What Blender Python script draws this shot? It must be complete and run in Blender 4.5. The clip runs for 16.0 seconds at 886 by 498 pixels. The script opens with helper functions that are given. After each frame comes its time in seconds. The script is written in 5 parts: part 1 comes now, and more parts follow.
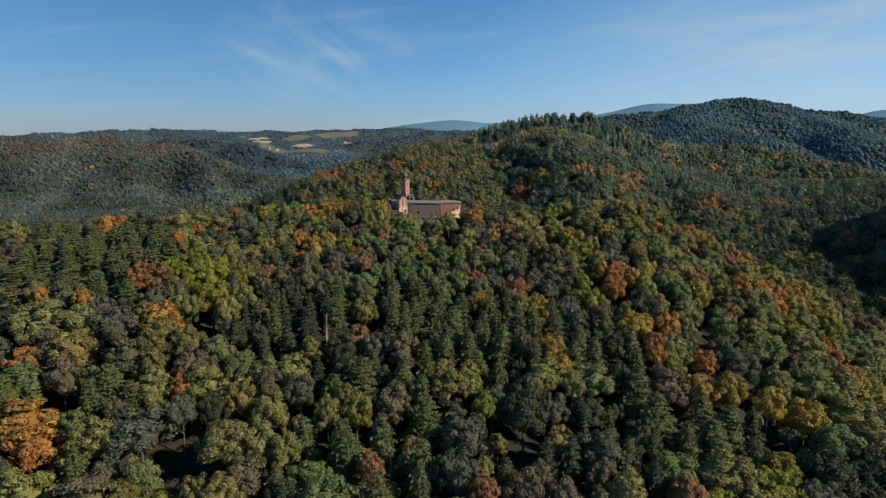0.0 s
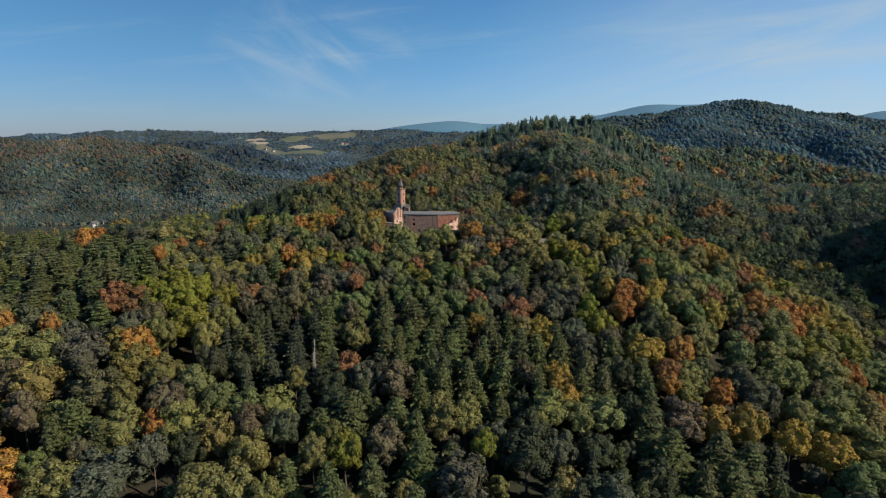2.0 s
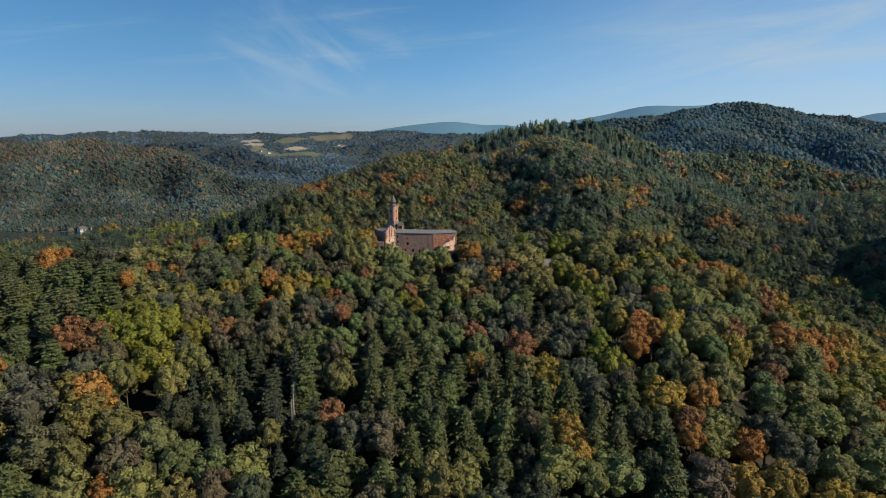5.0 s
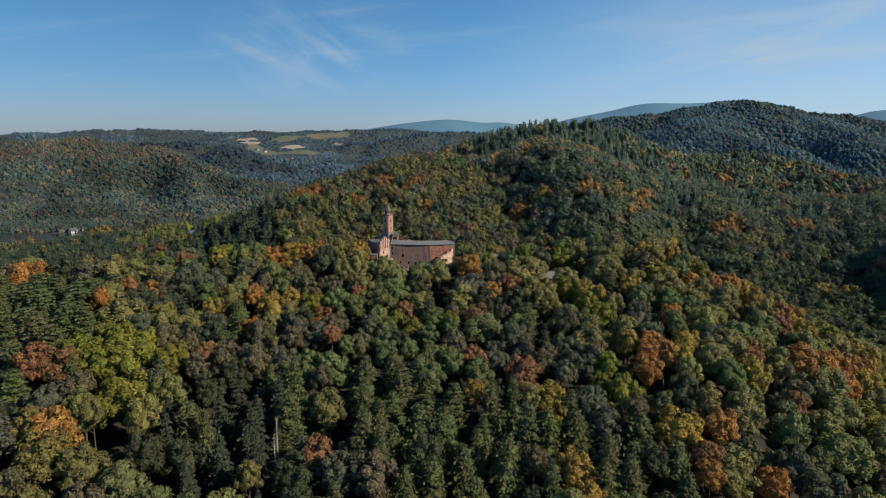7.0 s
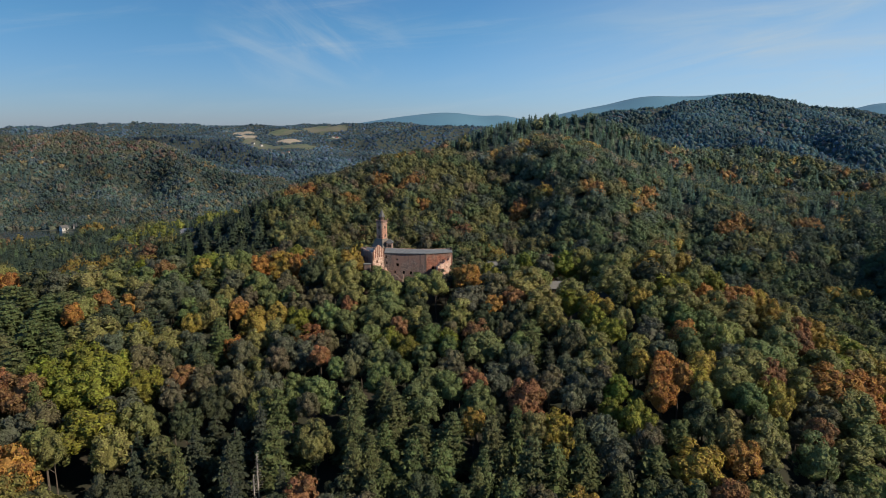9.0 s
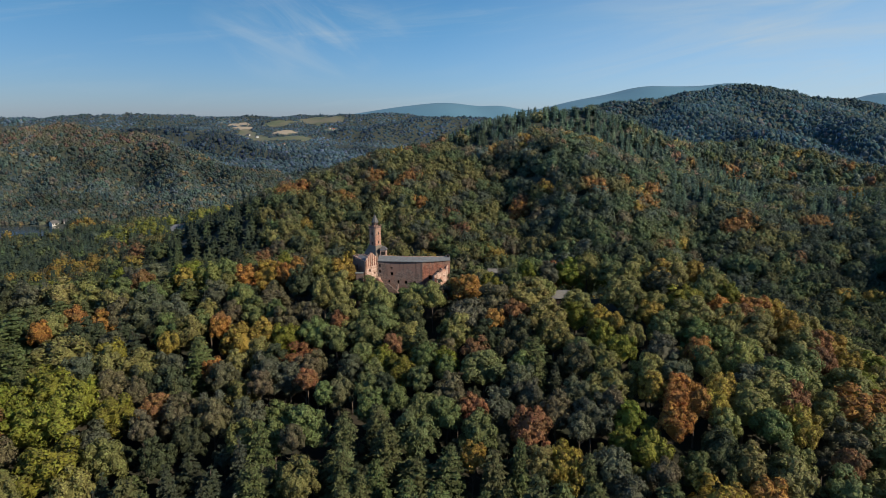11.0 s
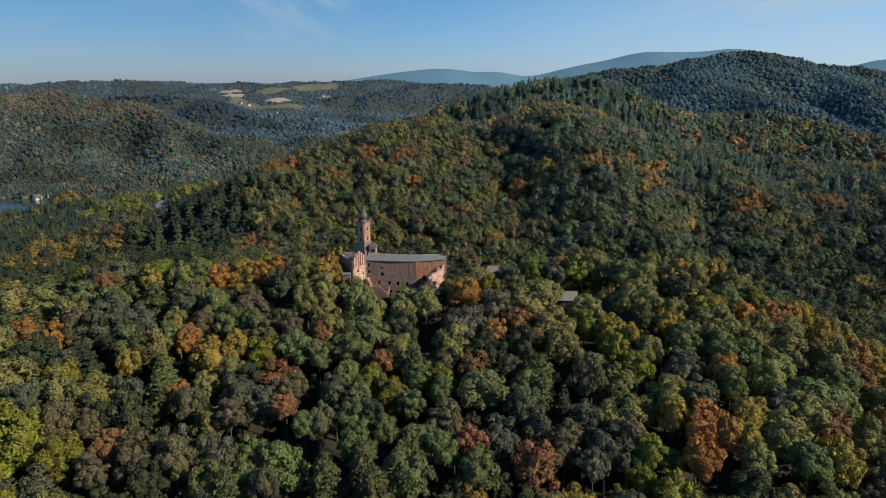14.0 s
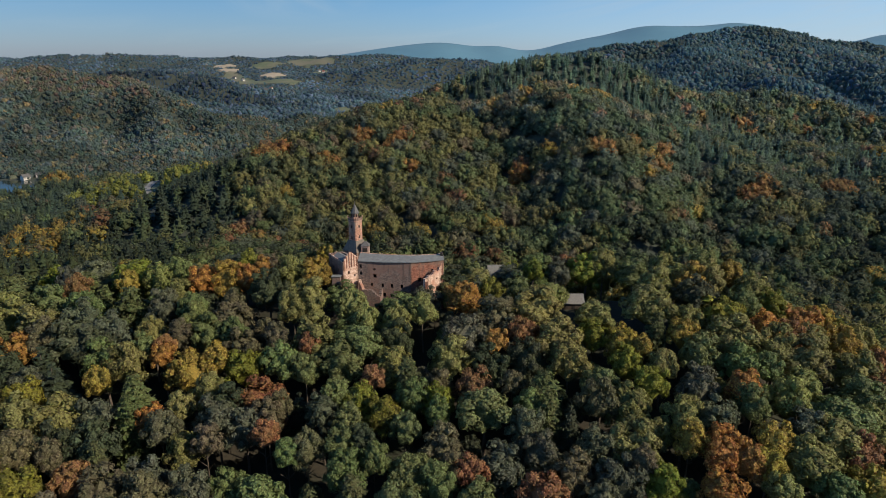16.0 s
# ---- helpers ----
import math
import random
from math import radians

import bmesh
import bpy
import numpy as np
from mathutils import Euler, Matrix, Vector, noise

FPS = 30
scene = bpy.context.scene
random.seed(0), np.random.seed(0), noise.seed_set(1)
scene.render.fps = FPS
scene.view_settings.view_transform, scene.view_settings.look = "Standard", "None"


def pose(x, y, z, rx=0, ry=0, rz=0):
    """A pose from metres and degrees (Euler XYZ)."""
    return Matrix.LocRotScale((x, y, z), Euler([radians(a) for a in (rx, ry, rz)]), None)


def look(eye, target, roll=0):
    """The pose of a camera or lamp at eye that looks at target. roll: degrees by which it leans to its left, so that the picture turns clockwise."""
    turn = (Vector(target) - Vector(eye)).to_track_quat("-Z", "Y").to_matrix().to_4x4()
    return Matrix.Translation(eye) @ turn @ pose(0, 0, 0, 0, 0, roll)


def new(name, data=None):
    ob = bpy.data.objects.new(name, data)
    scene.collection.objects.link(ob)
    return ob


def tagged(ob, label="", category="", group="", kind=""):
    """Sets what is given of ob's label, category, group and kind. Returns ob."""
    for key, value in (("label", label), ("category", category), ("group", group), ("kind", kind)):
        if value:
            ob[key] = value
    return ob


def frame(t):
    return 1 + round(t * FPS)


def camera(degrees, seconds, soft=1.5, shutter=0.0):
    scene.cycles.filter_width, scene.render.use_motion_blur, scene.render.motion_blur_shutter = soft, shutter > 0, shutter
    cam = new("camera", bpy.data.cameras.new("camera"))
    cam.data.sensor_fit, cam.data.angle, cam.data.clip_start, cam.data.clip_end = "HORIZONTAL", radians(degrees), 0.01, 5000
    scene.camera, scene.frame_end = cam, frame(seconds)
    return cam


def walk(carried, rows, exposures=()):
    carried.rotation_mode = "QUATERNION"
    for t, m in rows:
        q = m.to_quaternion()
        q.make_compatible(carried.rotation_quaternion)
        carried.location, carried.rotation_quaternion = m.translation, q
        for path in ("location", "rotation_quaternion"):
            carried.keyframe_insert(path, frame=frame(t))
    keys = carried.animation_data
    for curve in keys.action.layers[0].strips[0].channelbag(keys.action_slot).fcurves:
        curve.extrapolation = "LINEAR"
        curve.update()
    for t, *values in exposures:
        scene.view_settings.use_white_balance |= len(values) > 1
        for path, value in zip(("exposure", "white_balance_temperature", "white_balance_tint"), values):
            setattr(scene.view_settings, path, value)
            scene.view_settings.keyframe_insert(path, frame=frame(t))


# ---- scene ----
cam = camera(70.0, 16.0, soft=0.5)
METRES, EYE, TILT, LEAN, TURN = 140.0, 84.0, -10.2, 0.0, 0.0
ROWS = [
    (0.0, 0.0, 0.0, 0.0, -0.0, 0.0, 0.0),
    (0.5, 0.0011, 0.0297, 0.0123, -0.02, 0.0, -0.01),
    (1.0, 0.0022, 0.059, 0.0243, -0.06, 0.01, -0.01),
    (1.5, 0.003, 0.0878, 0.0362, -0.11, 0.02, -0.01),
    (2.0, 0.0042, 0.1167, 0.0481, -0.15, 0.03, -0.03),
    (2.5, 0.005, 0.1456, 0.0601, -0.21, 0.05, -0.06),
    (3.0, 0.0062, 0.1738, 0.0721, -0.25, 0.06, -0.1),
    (3.5, 0.0068, 0.2021, 0.0842, -0.3, 0.05, -0.11),
    (4.0, 0.0081, 0.2303, 0.0965, -0.32, 0.04, -0.1),
    (6.5, 0.0133, 0.372, 0.1574, -0.49, -0.05, -0.1),
    (7.0, 0.0143, 0.4009, 0.1693, -0.53, -0.22, -0.07),
    (7.5, 0.0154, 0.43, 0.1814, -0.57, -0.39, -0.02),
    (8.0, 0.0166, 0.4588, 0.1932, -0.6, -0.55, 0.0),
    (8.5, 0.0179, 0.4877, 0.205, -0.63, -0.7, -0.02),
    (9.0, 0.0189, 0.5163, 0.2173, -0.68, -0.87, -0.04),
    (9.5, 0.0201, 0.5454, 0.2294, -0.72, -1.04, -0.02),
    (10.0, 0.021, 0.5743, 0.2415, -0.77, -1.21, 0.02),
    (12.5, 0.0252, 0.718, 0.3018, -1.01, -3.07, 0.01),
    (13.0, 0.0263, 0.7465, 0.3143, -1.05, -3.61, 0.01),
    (13.5, 0.0272, 0.7751, 0.3267, -1.11, -4.16, 0.02),
    (14.0, 0.0283, 0.8037, 0.3393, -1.17, -4.72, 0.02),
    (14.5, 0.0296, 0.8325, 0.3517, -1.21, -5.27, 0.03),
    (15.0, 0.0306, 0.8616, 0.3639, -1.26, -5.8, -0.0),
    (15.5, 0.0314, 0.8911, 0.3767, -1.31, -6.34, -0.06),
    (16.0, 0.0325, 0.9206, 0.389, -1.35, -6.93, -0.09),
]
walk(cam, [(t, pose(0, 0, EYE, TILT, LEAN, TURN) @ pose(METRES * x, METRES * y, METRES * z, 90 + pitch, roll, yaw)) for t, x, y, z, yaw, pitch, roll in ROWS])

# ---- sky, sun, exposure ----
SUN_WAY = Vector((0.92, -0.38, 0.60)).normalized()
SUN_UP = math.asin(SUN_WAY.z)
SUN_ROUND = -math.atan2(SUN_WAY.x, SUN_WAY.y)
scene.view_settings.exposure = 0.35


def build_sky():
    world = bpy.data.worlds.new("sky")
    scene.world = world
    world.use_nodes = True
    nt = world.node_tree
    nt.nodes.clear()
    N, L = nt.nodes.new, nt.links.new
    sky = N("ShaderNodeTexSky")
    sky.sky_type = "NISHITA"
    sky.sun_disc = False
    sky.sun_elevation, sky.sun_rotation = SUN_UP, SUN_ROUND
    sky.altitude, sky.air_density, sky.dust_density, sky.ozone_density = 300, 1.0, 0.25, 1.8
    # thin cirrus, drawn out along the wind
    tc = N("ShaderNodeTexCoord")
    sep = N("ShaderNodeSeparateXYZ")
    L(tc.outputs["Generated"], sep.inputs[0])

    def math_node(op, a, b=None):
        n = N("ShaderNodeMath")
        n.operation = op
        for i, v in enumerate((a, b)):
            if v is None:
                continue
            if isinstance(v, (int, float)):
                n.inputs[i].default_value = v
            else:
                L(v, n.inputs[i])
        return n.outputs[0]

    # across: to the right of straight ahead; rise: above the horizon
    across = math_node("DIVIDE", sep.outputs[0], math_node("MAXIMUM", math_node("ABSOLUTE", sep.outputs[1]), 0.05))
    rise = sep.outputs[2]
    com = N("ShaderNodeCombineXYZ")
    L(across, com.inputs[0]), L(rise, com.inputs[1])

    def streaks(turn, sx, sy, shift, lo, hi):
        mp = N("ShaderNodeMapping")
        mp.vector_type = "TEXTURE"
        mp.inputs["Rotation"].default_value = (0, 0, radians(turn))
        mp.inputs["Scale"].default_value = (sx, sy, 1)
        mp.inputs["Location"].default_value = (shift, 0, 0)
        L(com.outputs[0], mp.inputs[0])
        n = N("ShaderNodeTexNoise")
        n.inputs["Scale"].default_value, n.inputs["Detail"].default_value = 1.0, 8
        n.inputs["Roughness"].default_value, n.inputs["Distortion"].default_value = 0.6, 1.1
        L(mp.outputs[0], n.inputs["Vector"])
        r = N("ShaderNodeMapRange")
        r.interpolation_type = "SMOOTHSTEP"
        r.inputs["From Min"].default_value, r.inputs["From Max"].default_value = lo, hi
        L(n.outputs["Fac"], r.inputs["Value"])
        return r.outputs[0]

    def bank(cx, cy, rx, ry):
        """Where a bank of cirrus lies: 1 in its middle, 0 at its edge."""
        a = math_node("DIVIDE", math_node("SUBTRACT", across, cx), rx)
        b = math_node("DIVIDE", math_node("SUBTRACT", rise, cy), ry)
        d = math_node("ADD", math_node("MULTIPLY", a, a), math_node("MULTIPLY", b, b))
        return math_node("MAXIMUM", math_node("SUBTRACT", 1.0, d), 0.0)

    wisps = math_node("MULTIPLY", streaks(-24, 0.16, 0.055, 0.3, 0.40, 0.80), bank(-0.20, 0.125, 0.17, 0.085))
    veils = math_node("MULTIPLY", streaks(8, 0.5, 0.075, 1.3, 0.36, 0.80), bank(0.62, 0.10, 0.55, 0.12))
    faint = math_node("MULTIPLY", streaks(6, 0.4, 0.05, 5.3, 0.5, 0.85), 0.22)
    veil = math_node("MULTIPLY", bank(1.1, 0.08, 1.1, 0.3), 0.42)
    cover = math_node("MINIMUM", math_node("ADD", math_node("ADD", math_node("MULTIPLY", wisps, 0.42), math_node("MULTIPLY", veils, 0.5)), math_node("ADD", faint, veil)), 0.9)
    mix = N("ShaderNodeMix")
    mix.data_type = "RGBA"
    L(cover, mix.inputs["Factor"])
    clear = N("ShaderNodeMix")
    clear.data_type, clear.blend_type = "RGBA", "MULTIPLY"
    clear.inputs["Factor"].default_value = 1
    L(sky.outputs[0], clear.inputs[6])
    air = N("ShaderNodeMix")
    air.data_type = "RGBA"
    L(math_node("MINIMUM", math_node("MULTIPLY", math_node("MAXIMUM", rise, 0.0), 7.0), 1.0), air.inputs["Factor"])
    air.inputs[6].default_value, air.inputs[7].default_value = (0.585, 0.79, 1.36, 1), (0.47, 0.86, 1.2, 1)
    L(air.outputs[2], clear.inputs[7])
    L(clear.outputs[2], mix.inputs[6])
    mix.inputs[7].default_value = (5.6, 6.6, 7.2, 1)
    bg = N("ShaderNodeBackground")
    bg.inputs["Strength"].default_value = SKY_STRENGTH
    out = N("ShaderNodeOutputWorld")
    L(mix.outputs[2], bg.inputs["Color"]), L(bg.outputs[0], out.inputs["Surface"])


SKY_STRENGTH = 0.068
build_sky()
sun = new("sun", bpy.data.lights.new("sun", "SUN"))
sun.data.energy, sun.data.angle, sun.data.color = 4.7, radians(0.6), (1.0, 0.86, 0.68)
sun.matrix_world = look(SUN_WAY * 900 + Vector((0, 300, 0)), (0, 300, 0))


# ---- materials ----
def material(name):
    mat = bpy.data.materials.new(name)
    mat.use_nodes = True
    nt = mat.node_tree
    nt.nodes.clear()
    return mat, nt.nodes.new, nt.links.new


def noise_node(N, L, scale, detail=4, rough=0.6, vector=None):
    n = N("ShaderNodeTexNoise")
    n.inputs["Scale"].default_value, n.inputs["Detail"].default_value, n.inputs["Roughness"].default_value = scale, detail, rough
    if vector is not None:
        L(vector, n.inputs["Vector"])
    return n


def mix_colour(N, L, fac, a, b, blend="MIX"):
    m = N("ShaderNodeMix")
    m.data_type, m.blend_type = "RGBA", blend
    for socket, v in ((m.inputs["Factor"], fac), (m.inputs[6], a), (m.inputs[7], b)):
        if isinstance(v, (int, float)):
            socket.default_value = v
        elif isinstance(v, tuple):
            socket.default_value = (*v[:3], 1)
        else:
            L(v, socket)
    return m.outputs[2]


def ranged(N, L, value, lo, hi, to_lo=0.0, to_hi=1.0):
    m = N("ShaderNodeMapRange")
    for key, v in (("From Min", lo), ("From Max", hi), ("To Min", to_lo), ("To Max", to_hi)):
        m.inputs[key].default_value = v
    L(value, m.inputs["Value"])
    return m.outputs[0]


def leaf_material(name, shared):
    """Foliage. The tint comes from the tree: the object's colour, or a tint layer in joined woods."""
    mat, N, L = material(name)
    geo = N("ShaderNodeNewGeometry")
    if shared:
        src = N("ShaderNodeAttribute")
        src.attribute_name = "tint"
        base = src.outputs["Color"]
    else:
        src = N("ShaderNodeObjectInfo")
        base = src.outputs["Color"]
    hsv = N("ShaderNodeHueSaturation")
    L(base, hsv.inputs["Color"])
    L(ranged(N, L, geo.outputs["Random Per Island"], 0, 1, 0.475, 0.52), hsv.inputs["Hue"])
    L(ranged(N, L, geo.outputs["Random Per Island"], 0, 1, 0.78 if shared else 0.55, 1.26 if shared else 1.5), hsv.inputs["Value"])
    patch = noise_node(N, L, 0.30, 3, vector=geo.outputs["Position"])
    col = mix_colour(N, L, ranged(N, L, patch.outputs["Fac"], 0.42, 0.66, 0.0, 0.5 if shared else 0.34), hsv.outputs[0], (0.075, 0.105, 0.062) if shared else (0.080, 0.100, 0.036))
    # leaf clusters: lighter and darker tufts with relief of their own
    tuft = noise_node(N, L, 0.55 if shared else 2.2, 5, 0.75, geo.outputs["Position"])
    tone = N("ShaderNodeHueSaturation")
    L(col, tone.inputs["Color"])
    L(ranged(N, L, tuft.outputs["Fac"], 0.3, 0.7, 0.7 if shared else 0.5, 1.3 if shared else 1.5), tone.inputs["Value"])
    col = tone.outputs[0]
    bsdf = N("ShaderNodeBsdfPrincipled")
    bsdf.inputs["Roughness"].default_value = 0.75 if shared else 0.55
    bsdf.inputs["Specular IOR Level"].default_value = 0.12 if shared else 0.25
    L(col, bsdf.inputs["Base Color"])
    rough = N("ShaderNodeBump")
    rough.inputs["Strength"].default_value, rough.inputs["Distance"].default_value = 0.6 if shared else 0.9, 1.4 if shared else 0.35
    L(tuft.outputs["Fac"], rough.inputs["Height"]), L(rough.outputs[0], bsdf.inputs["Normal"])
    back = N("ShaderNodeBsdfTranslucent")
    L(col, back.inputs["Color"])
    mix = N("ShaderNodeMixShader")
    mix.inputs[0].default_value = 0.22
    L(bsdf.outputs[0], mix.inputs[1]), L(back.outputs[0], mix.inputs[2])
    out = N("ShaderNodeOutputMaterial")
    L(mix.outputs[0], out.inputs["Surface"])
    return mat


def plain_material(name, dark, light, scale=3.0, rough=0.85, bump=0.3, third=None, third_scale=0.3, metallic=0.0):
    """Two tones mixed by a fine grain, a third one in large patches, and a little relief."""
    mat, N, L = material(name)
    pos = N("ShaderNodeNewGeometry").outputs["Position"]
    grain = noise_node(N, L, scale, 6, 0.65, pos)
    col = mix_colour(N, L, ranged(N, L, grain.outputs["Fac"], 0.32, 0.68), dark, light)
    if third:
        patch = noise_node(N, L, third_scale, 5, 0.6, pos)
        col = mix_colour(N, L, ranged(N, L, patch.outputs["Fac"], 0.44, 0.6), col, third)
    bsdf = N("ShaderNodeBsdfPrincipled")
    bsdf.inputs["Roughness"].default_value, bsdf.inputs["Metallic"].default_value = rough, metallic
    L(col, bsdf.inputs["Base Color"])
    if bump:
        b = N("ShaderNodeBump")
        b.inputs["Strength"].default_value, b.inputs["Distance"].default_value = bump, 0.12
        L(grain.outputs["Fac"], b.inputs["Height"])
        L(b.outputs[0], bsdf.inputs["Normal"])
    out = N("ShaderNodeOutputMaterial")
    L(bsdf.outputs[0], out.inputs["Surface"])
    return mat


def masonry(name, dark, light, patch, rough=0.92):
    """Old rubble and brick walling: mottled stones, level courses, repaired patches and dark run-off streaks."""
    mat, N, L = material(name)
    pos = N("ShaderNodeNewGeometry").outputs["Position"]
    flat = N("ShaderNodeMapping")
    flat.inputs["Scale"].default_value = (1.6, 1.6, 2.6)
    L(pos, flat.inputs[0])
    stones = N("ShaderNodeTexVoronoi")
    stones.inputs["Scale"].default_value = 1.3
    L(flat.outputs[0], stones.inputs["Vector"])
    tone = N("ShaderNodeSeparateColor")
    L(stones.outputs["Color"], tone.inputs[0])
    col = mix_colour(N, L, tone.outputs[0], dark, light)
    mend = noise_node(N, L, 0.22, 5, 0.65, pos)
    col = mix_colour(N, L, ranged(N, L, mend.outputs["Fac"], 0.46, 0.58, 0.0, 0.85), col, patch)
    tall = N("ShaderNodeMapping")
    tall.inputs["Scale"].default_value = (1.0, 1.0, 0.12)
    L(pos, tall.inputs[0])
    run = noise_node(N, L, 0.9, 4, 0.6, tall.outputs[0])
    col = mix_colour(N, L, ranged(N, L, run.outputs["Fac"], 0.5, 0.72, 0.0, 0.65), col, (0.05, 0.043, 0.038))
    bsdf = N("ShaderNodeBsdfPrincipled")
    bsdf.inputs["Roughness"].default_value = rough
    L(col, bsdf.inputs["Base Color"])
    b = N("ShaderNodeBump")
    b.inputs["Strength"].default_value, b.inputs["Distance"].default_value = 0.3, 0.1
    L(stones.outputs["Distance"], b.inputs["Height"]), L(b.outputs[0], bsdf.inputs["Normal"])
    out = N("ShaderNodeOutputMaterial")
    L(bsdf.outputs[0], out.inputs["Surface"])
    return mat


LEAVES = leaf_material("leaves", False)
WOODS = leaf_material("woods_leaves", True)
BARK = plain_material("bark", (0.045, 0.035, 0.026), (0.13, 0.105, 0.08), 4.0)
DEAD_WOOD = plain_material("dead_wood", (0.18, 0.165, 0.145), (0.34, 0.32, 0.29), 4.0)
# patch tone deepened in place of the shade between the trees
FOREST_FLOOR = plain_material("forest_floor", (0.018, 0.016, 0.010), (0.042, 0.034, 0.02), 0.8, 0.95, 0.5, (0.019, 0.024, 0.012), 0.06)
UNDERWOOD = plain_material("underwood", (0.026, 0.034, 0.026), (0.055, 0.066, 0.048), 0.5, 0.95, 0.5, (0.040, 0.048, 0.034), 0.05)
MEADOW = plain_material("meadow", (0.068, 0.095, 0.058), (0.115, 0.130, 0.078), 0.06, 0.95, 0.2, (0.14, 0.134, 0.092), 0.012)
STUBBLE = plain_material("stubble", (0.26, 0.22, 0.16), (0.36, 0.31, 0.23), 0.1, 0.95, 0.2)
ASPHALT = plain_material("asphalt", (0.16, 0.16, 0.16), (0.24, 0.24, 0.235), 1.0, 0.8, 0.1)
BRICK = masonry("red_brick_walling", (0.13, 0.048, 0.032), (0.34, 0.14, 0.088), (0.20, 0.13, 0.10))
STONE = masonry("weathered_stone", (0.10, 0.075, 0.066), (0.235, 0.175, 0.15), (0.19, 0.115, 0.092))
PALE = masonry("pale_render", (0.36, 0.22, 0.165), (0.62, 0.46, 0.37), (0.42, 0.22, 0.155))
TOWER_BRICK = masonry("tower_brick", (0.20, 0.105, 0.078), (0.46, 0.245, 0.17), (0.36, 0.25, 0.19))
SHINGLE_BROWN = plain_material("brown_shingle", (0.085, 0.07, 0.058), (0.17, 0.145, 0.12), 2.2, 0.8, 0.4)
ROOFING = plain_material("grey_roofing", (0.12, 0.128, 0.128), (0.20, 0.21, 0.208), 0.9, 0.7, 0.2)
SLATE = plain_material("slate", (0.055, 0.054, 0.054), (0.12, 0.118, 0.115), 2.2, 0.7, 0.4)
SHINGLE = plain_material("wood_shingle", (0.11, 0.108, 0.10), (0.22, 0.215, 0.20), 2.5, 0.85, 0.4)
# near-black colour in place of the shade inside windows, doors and rooms
PAINTED_DARK = plain_material("painted_dark", (0.012, 0.01, 0.009), (0.025, 0.02, 0.017), 2.0, 0.95, 0)
TIMBER = plain_material("dark_timber", (0.035, 0.026, 0.02), (0.08, 0.058, 0.04), 3.0)
WHITEWASH = plain_material("whitewash", (0.36, 0.35, 0.33), (0.5, 0.49, 0.46), 1.0)
TILE_RED = plain_material("roof_tile_red", (0.20, 0.08, 0.055), (0.32, 0.14, 0.09), 1.0)
# the far mountains' blue is air haze put into the base colour
FAR_HAZE_BLUE = plain_material("haze_blue_mountain", (0.078, 0.190, 0.268), (0.092, 0.210, 0.288), 0.002, 1.0, 0)


def water_material():
    mat, N, L = material("lake_water")
    bsdf = N("ShaderNodeBsdfPrincipled")
    bsdf.inputs["Base Color"].default_value = (0.02, 0.03, 0.028, 1)
    bsdf.inputs["Roughness"].default_value = 0.08
    wave = noise_node(N, L, 0.6, 4, vector=N("ShaderNodeNewGeometry").outputs["Position"])
    b = N("ShaderNodeBump")
    b.inputs["Strength"].default_value, b.inputs["Distance"].default_value = 0.05, 0.03
    L(wave.outputs["Fac"], b.inputs["Height"]), L(b.outputs[0], bsdf.inputs["Normal"])
    out = N("ShaderNodeOutputMaterial")
    L(bsdf.outputs[0], out.inputs["Surface"])
    return mat


WATER = water_material()


# ---- the land ----
# hills: x, y, height, the two radii, turn
CASTLE_HILL = [
    (0, 329, 46, 91, 62, 0),
    (-140, 301, 32, 105, 77, 0),
    (77, 301, 9, 62, 56, 20),
    (-70, 210, 26, 91, 56, 0),
    (42, 210, 13, 62, 56, 0),
    (133, 294, 46, 62, 77, -20),
    (-210, 364, 56, 91, 77, 0),
    (0, 434, 16, 118, 62, 0),
    (175, 420, 20, 84, 84, 0),
    (0, 105, 26, 175, 91, 0),
    (-161, 230, 25, 56, 56, 0),
    (14, 371, 15, 56, 42, 0),
    (-175, 392, -17, 70, 70, 0),
    (84, 168, -2, 56, 49, 0),
    (-28, 244, 5, 49, 42, 0),
    (-105, 475, 41, 98, 84, 0),
    (90, 340, 9, 26, 22, 0),
    (-245, 322, 19, 34, 34, 0),
    (-46, 350, 4, 20, 16, 0),
    (205, 318, 11, 36, 36, 0),
    (300, 420, -16, 60, 55, 0),
    (-150, 388, -8, 50, 26, 0),
    (18, 366, -4, 18, 14, 0),
    (-6, 316, 4, 34, 9, 0),
    (82, 347, 2, 22, 20, 0),
    (155, 338, -4, 30, 40, 0),
    (114, 346, 4, 24, 18, 0),
    (42, 352, 2.5, 20, 14, 0),
    (-95, 352, 4, 34, 20, 0),
]
MAIN_HILL = [
    # unseen hill, added out of view to cast shade into the right valley
    (565, 395, 214, 90, 106, 0),
    (262, 690, -14, 20, 80, 0),
    (62, 784, 49, 133, 112, 0),
    (-56, 672, 33, 118, 84, 20),
    (-189, 630, -8, 118, 98, 0),
    (210, 756, -10, 133, 118, 0),
    (336, 700, 15, 140, 140, 0),
    (175, 595, 10, 112, 91, 0),
    (35, 595, -13, 98, 84, 0),
    (315, 525, 15, 118, 105, 0),
    (-196, 805, 44, 140, 112, 0),
    (-280, 560, 25, 118, 112, 0),
    (489, 700, 72, 175, 175, 0),
    (-489, 875, 5, 230, 182, 0),
    (154, 854, 60, 118, 77, 0),
    (-77, 686, 26, 77, 62, 0),
    (112, 700, 57, 77, 62, 0),
    (280, 805, 21, 84, 84, 0),
]
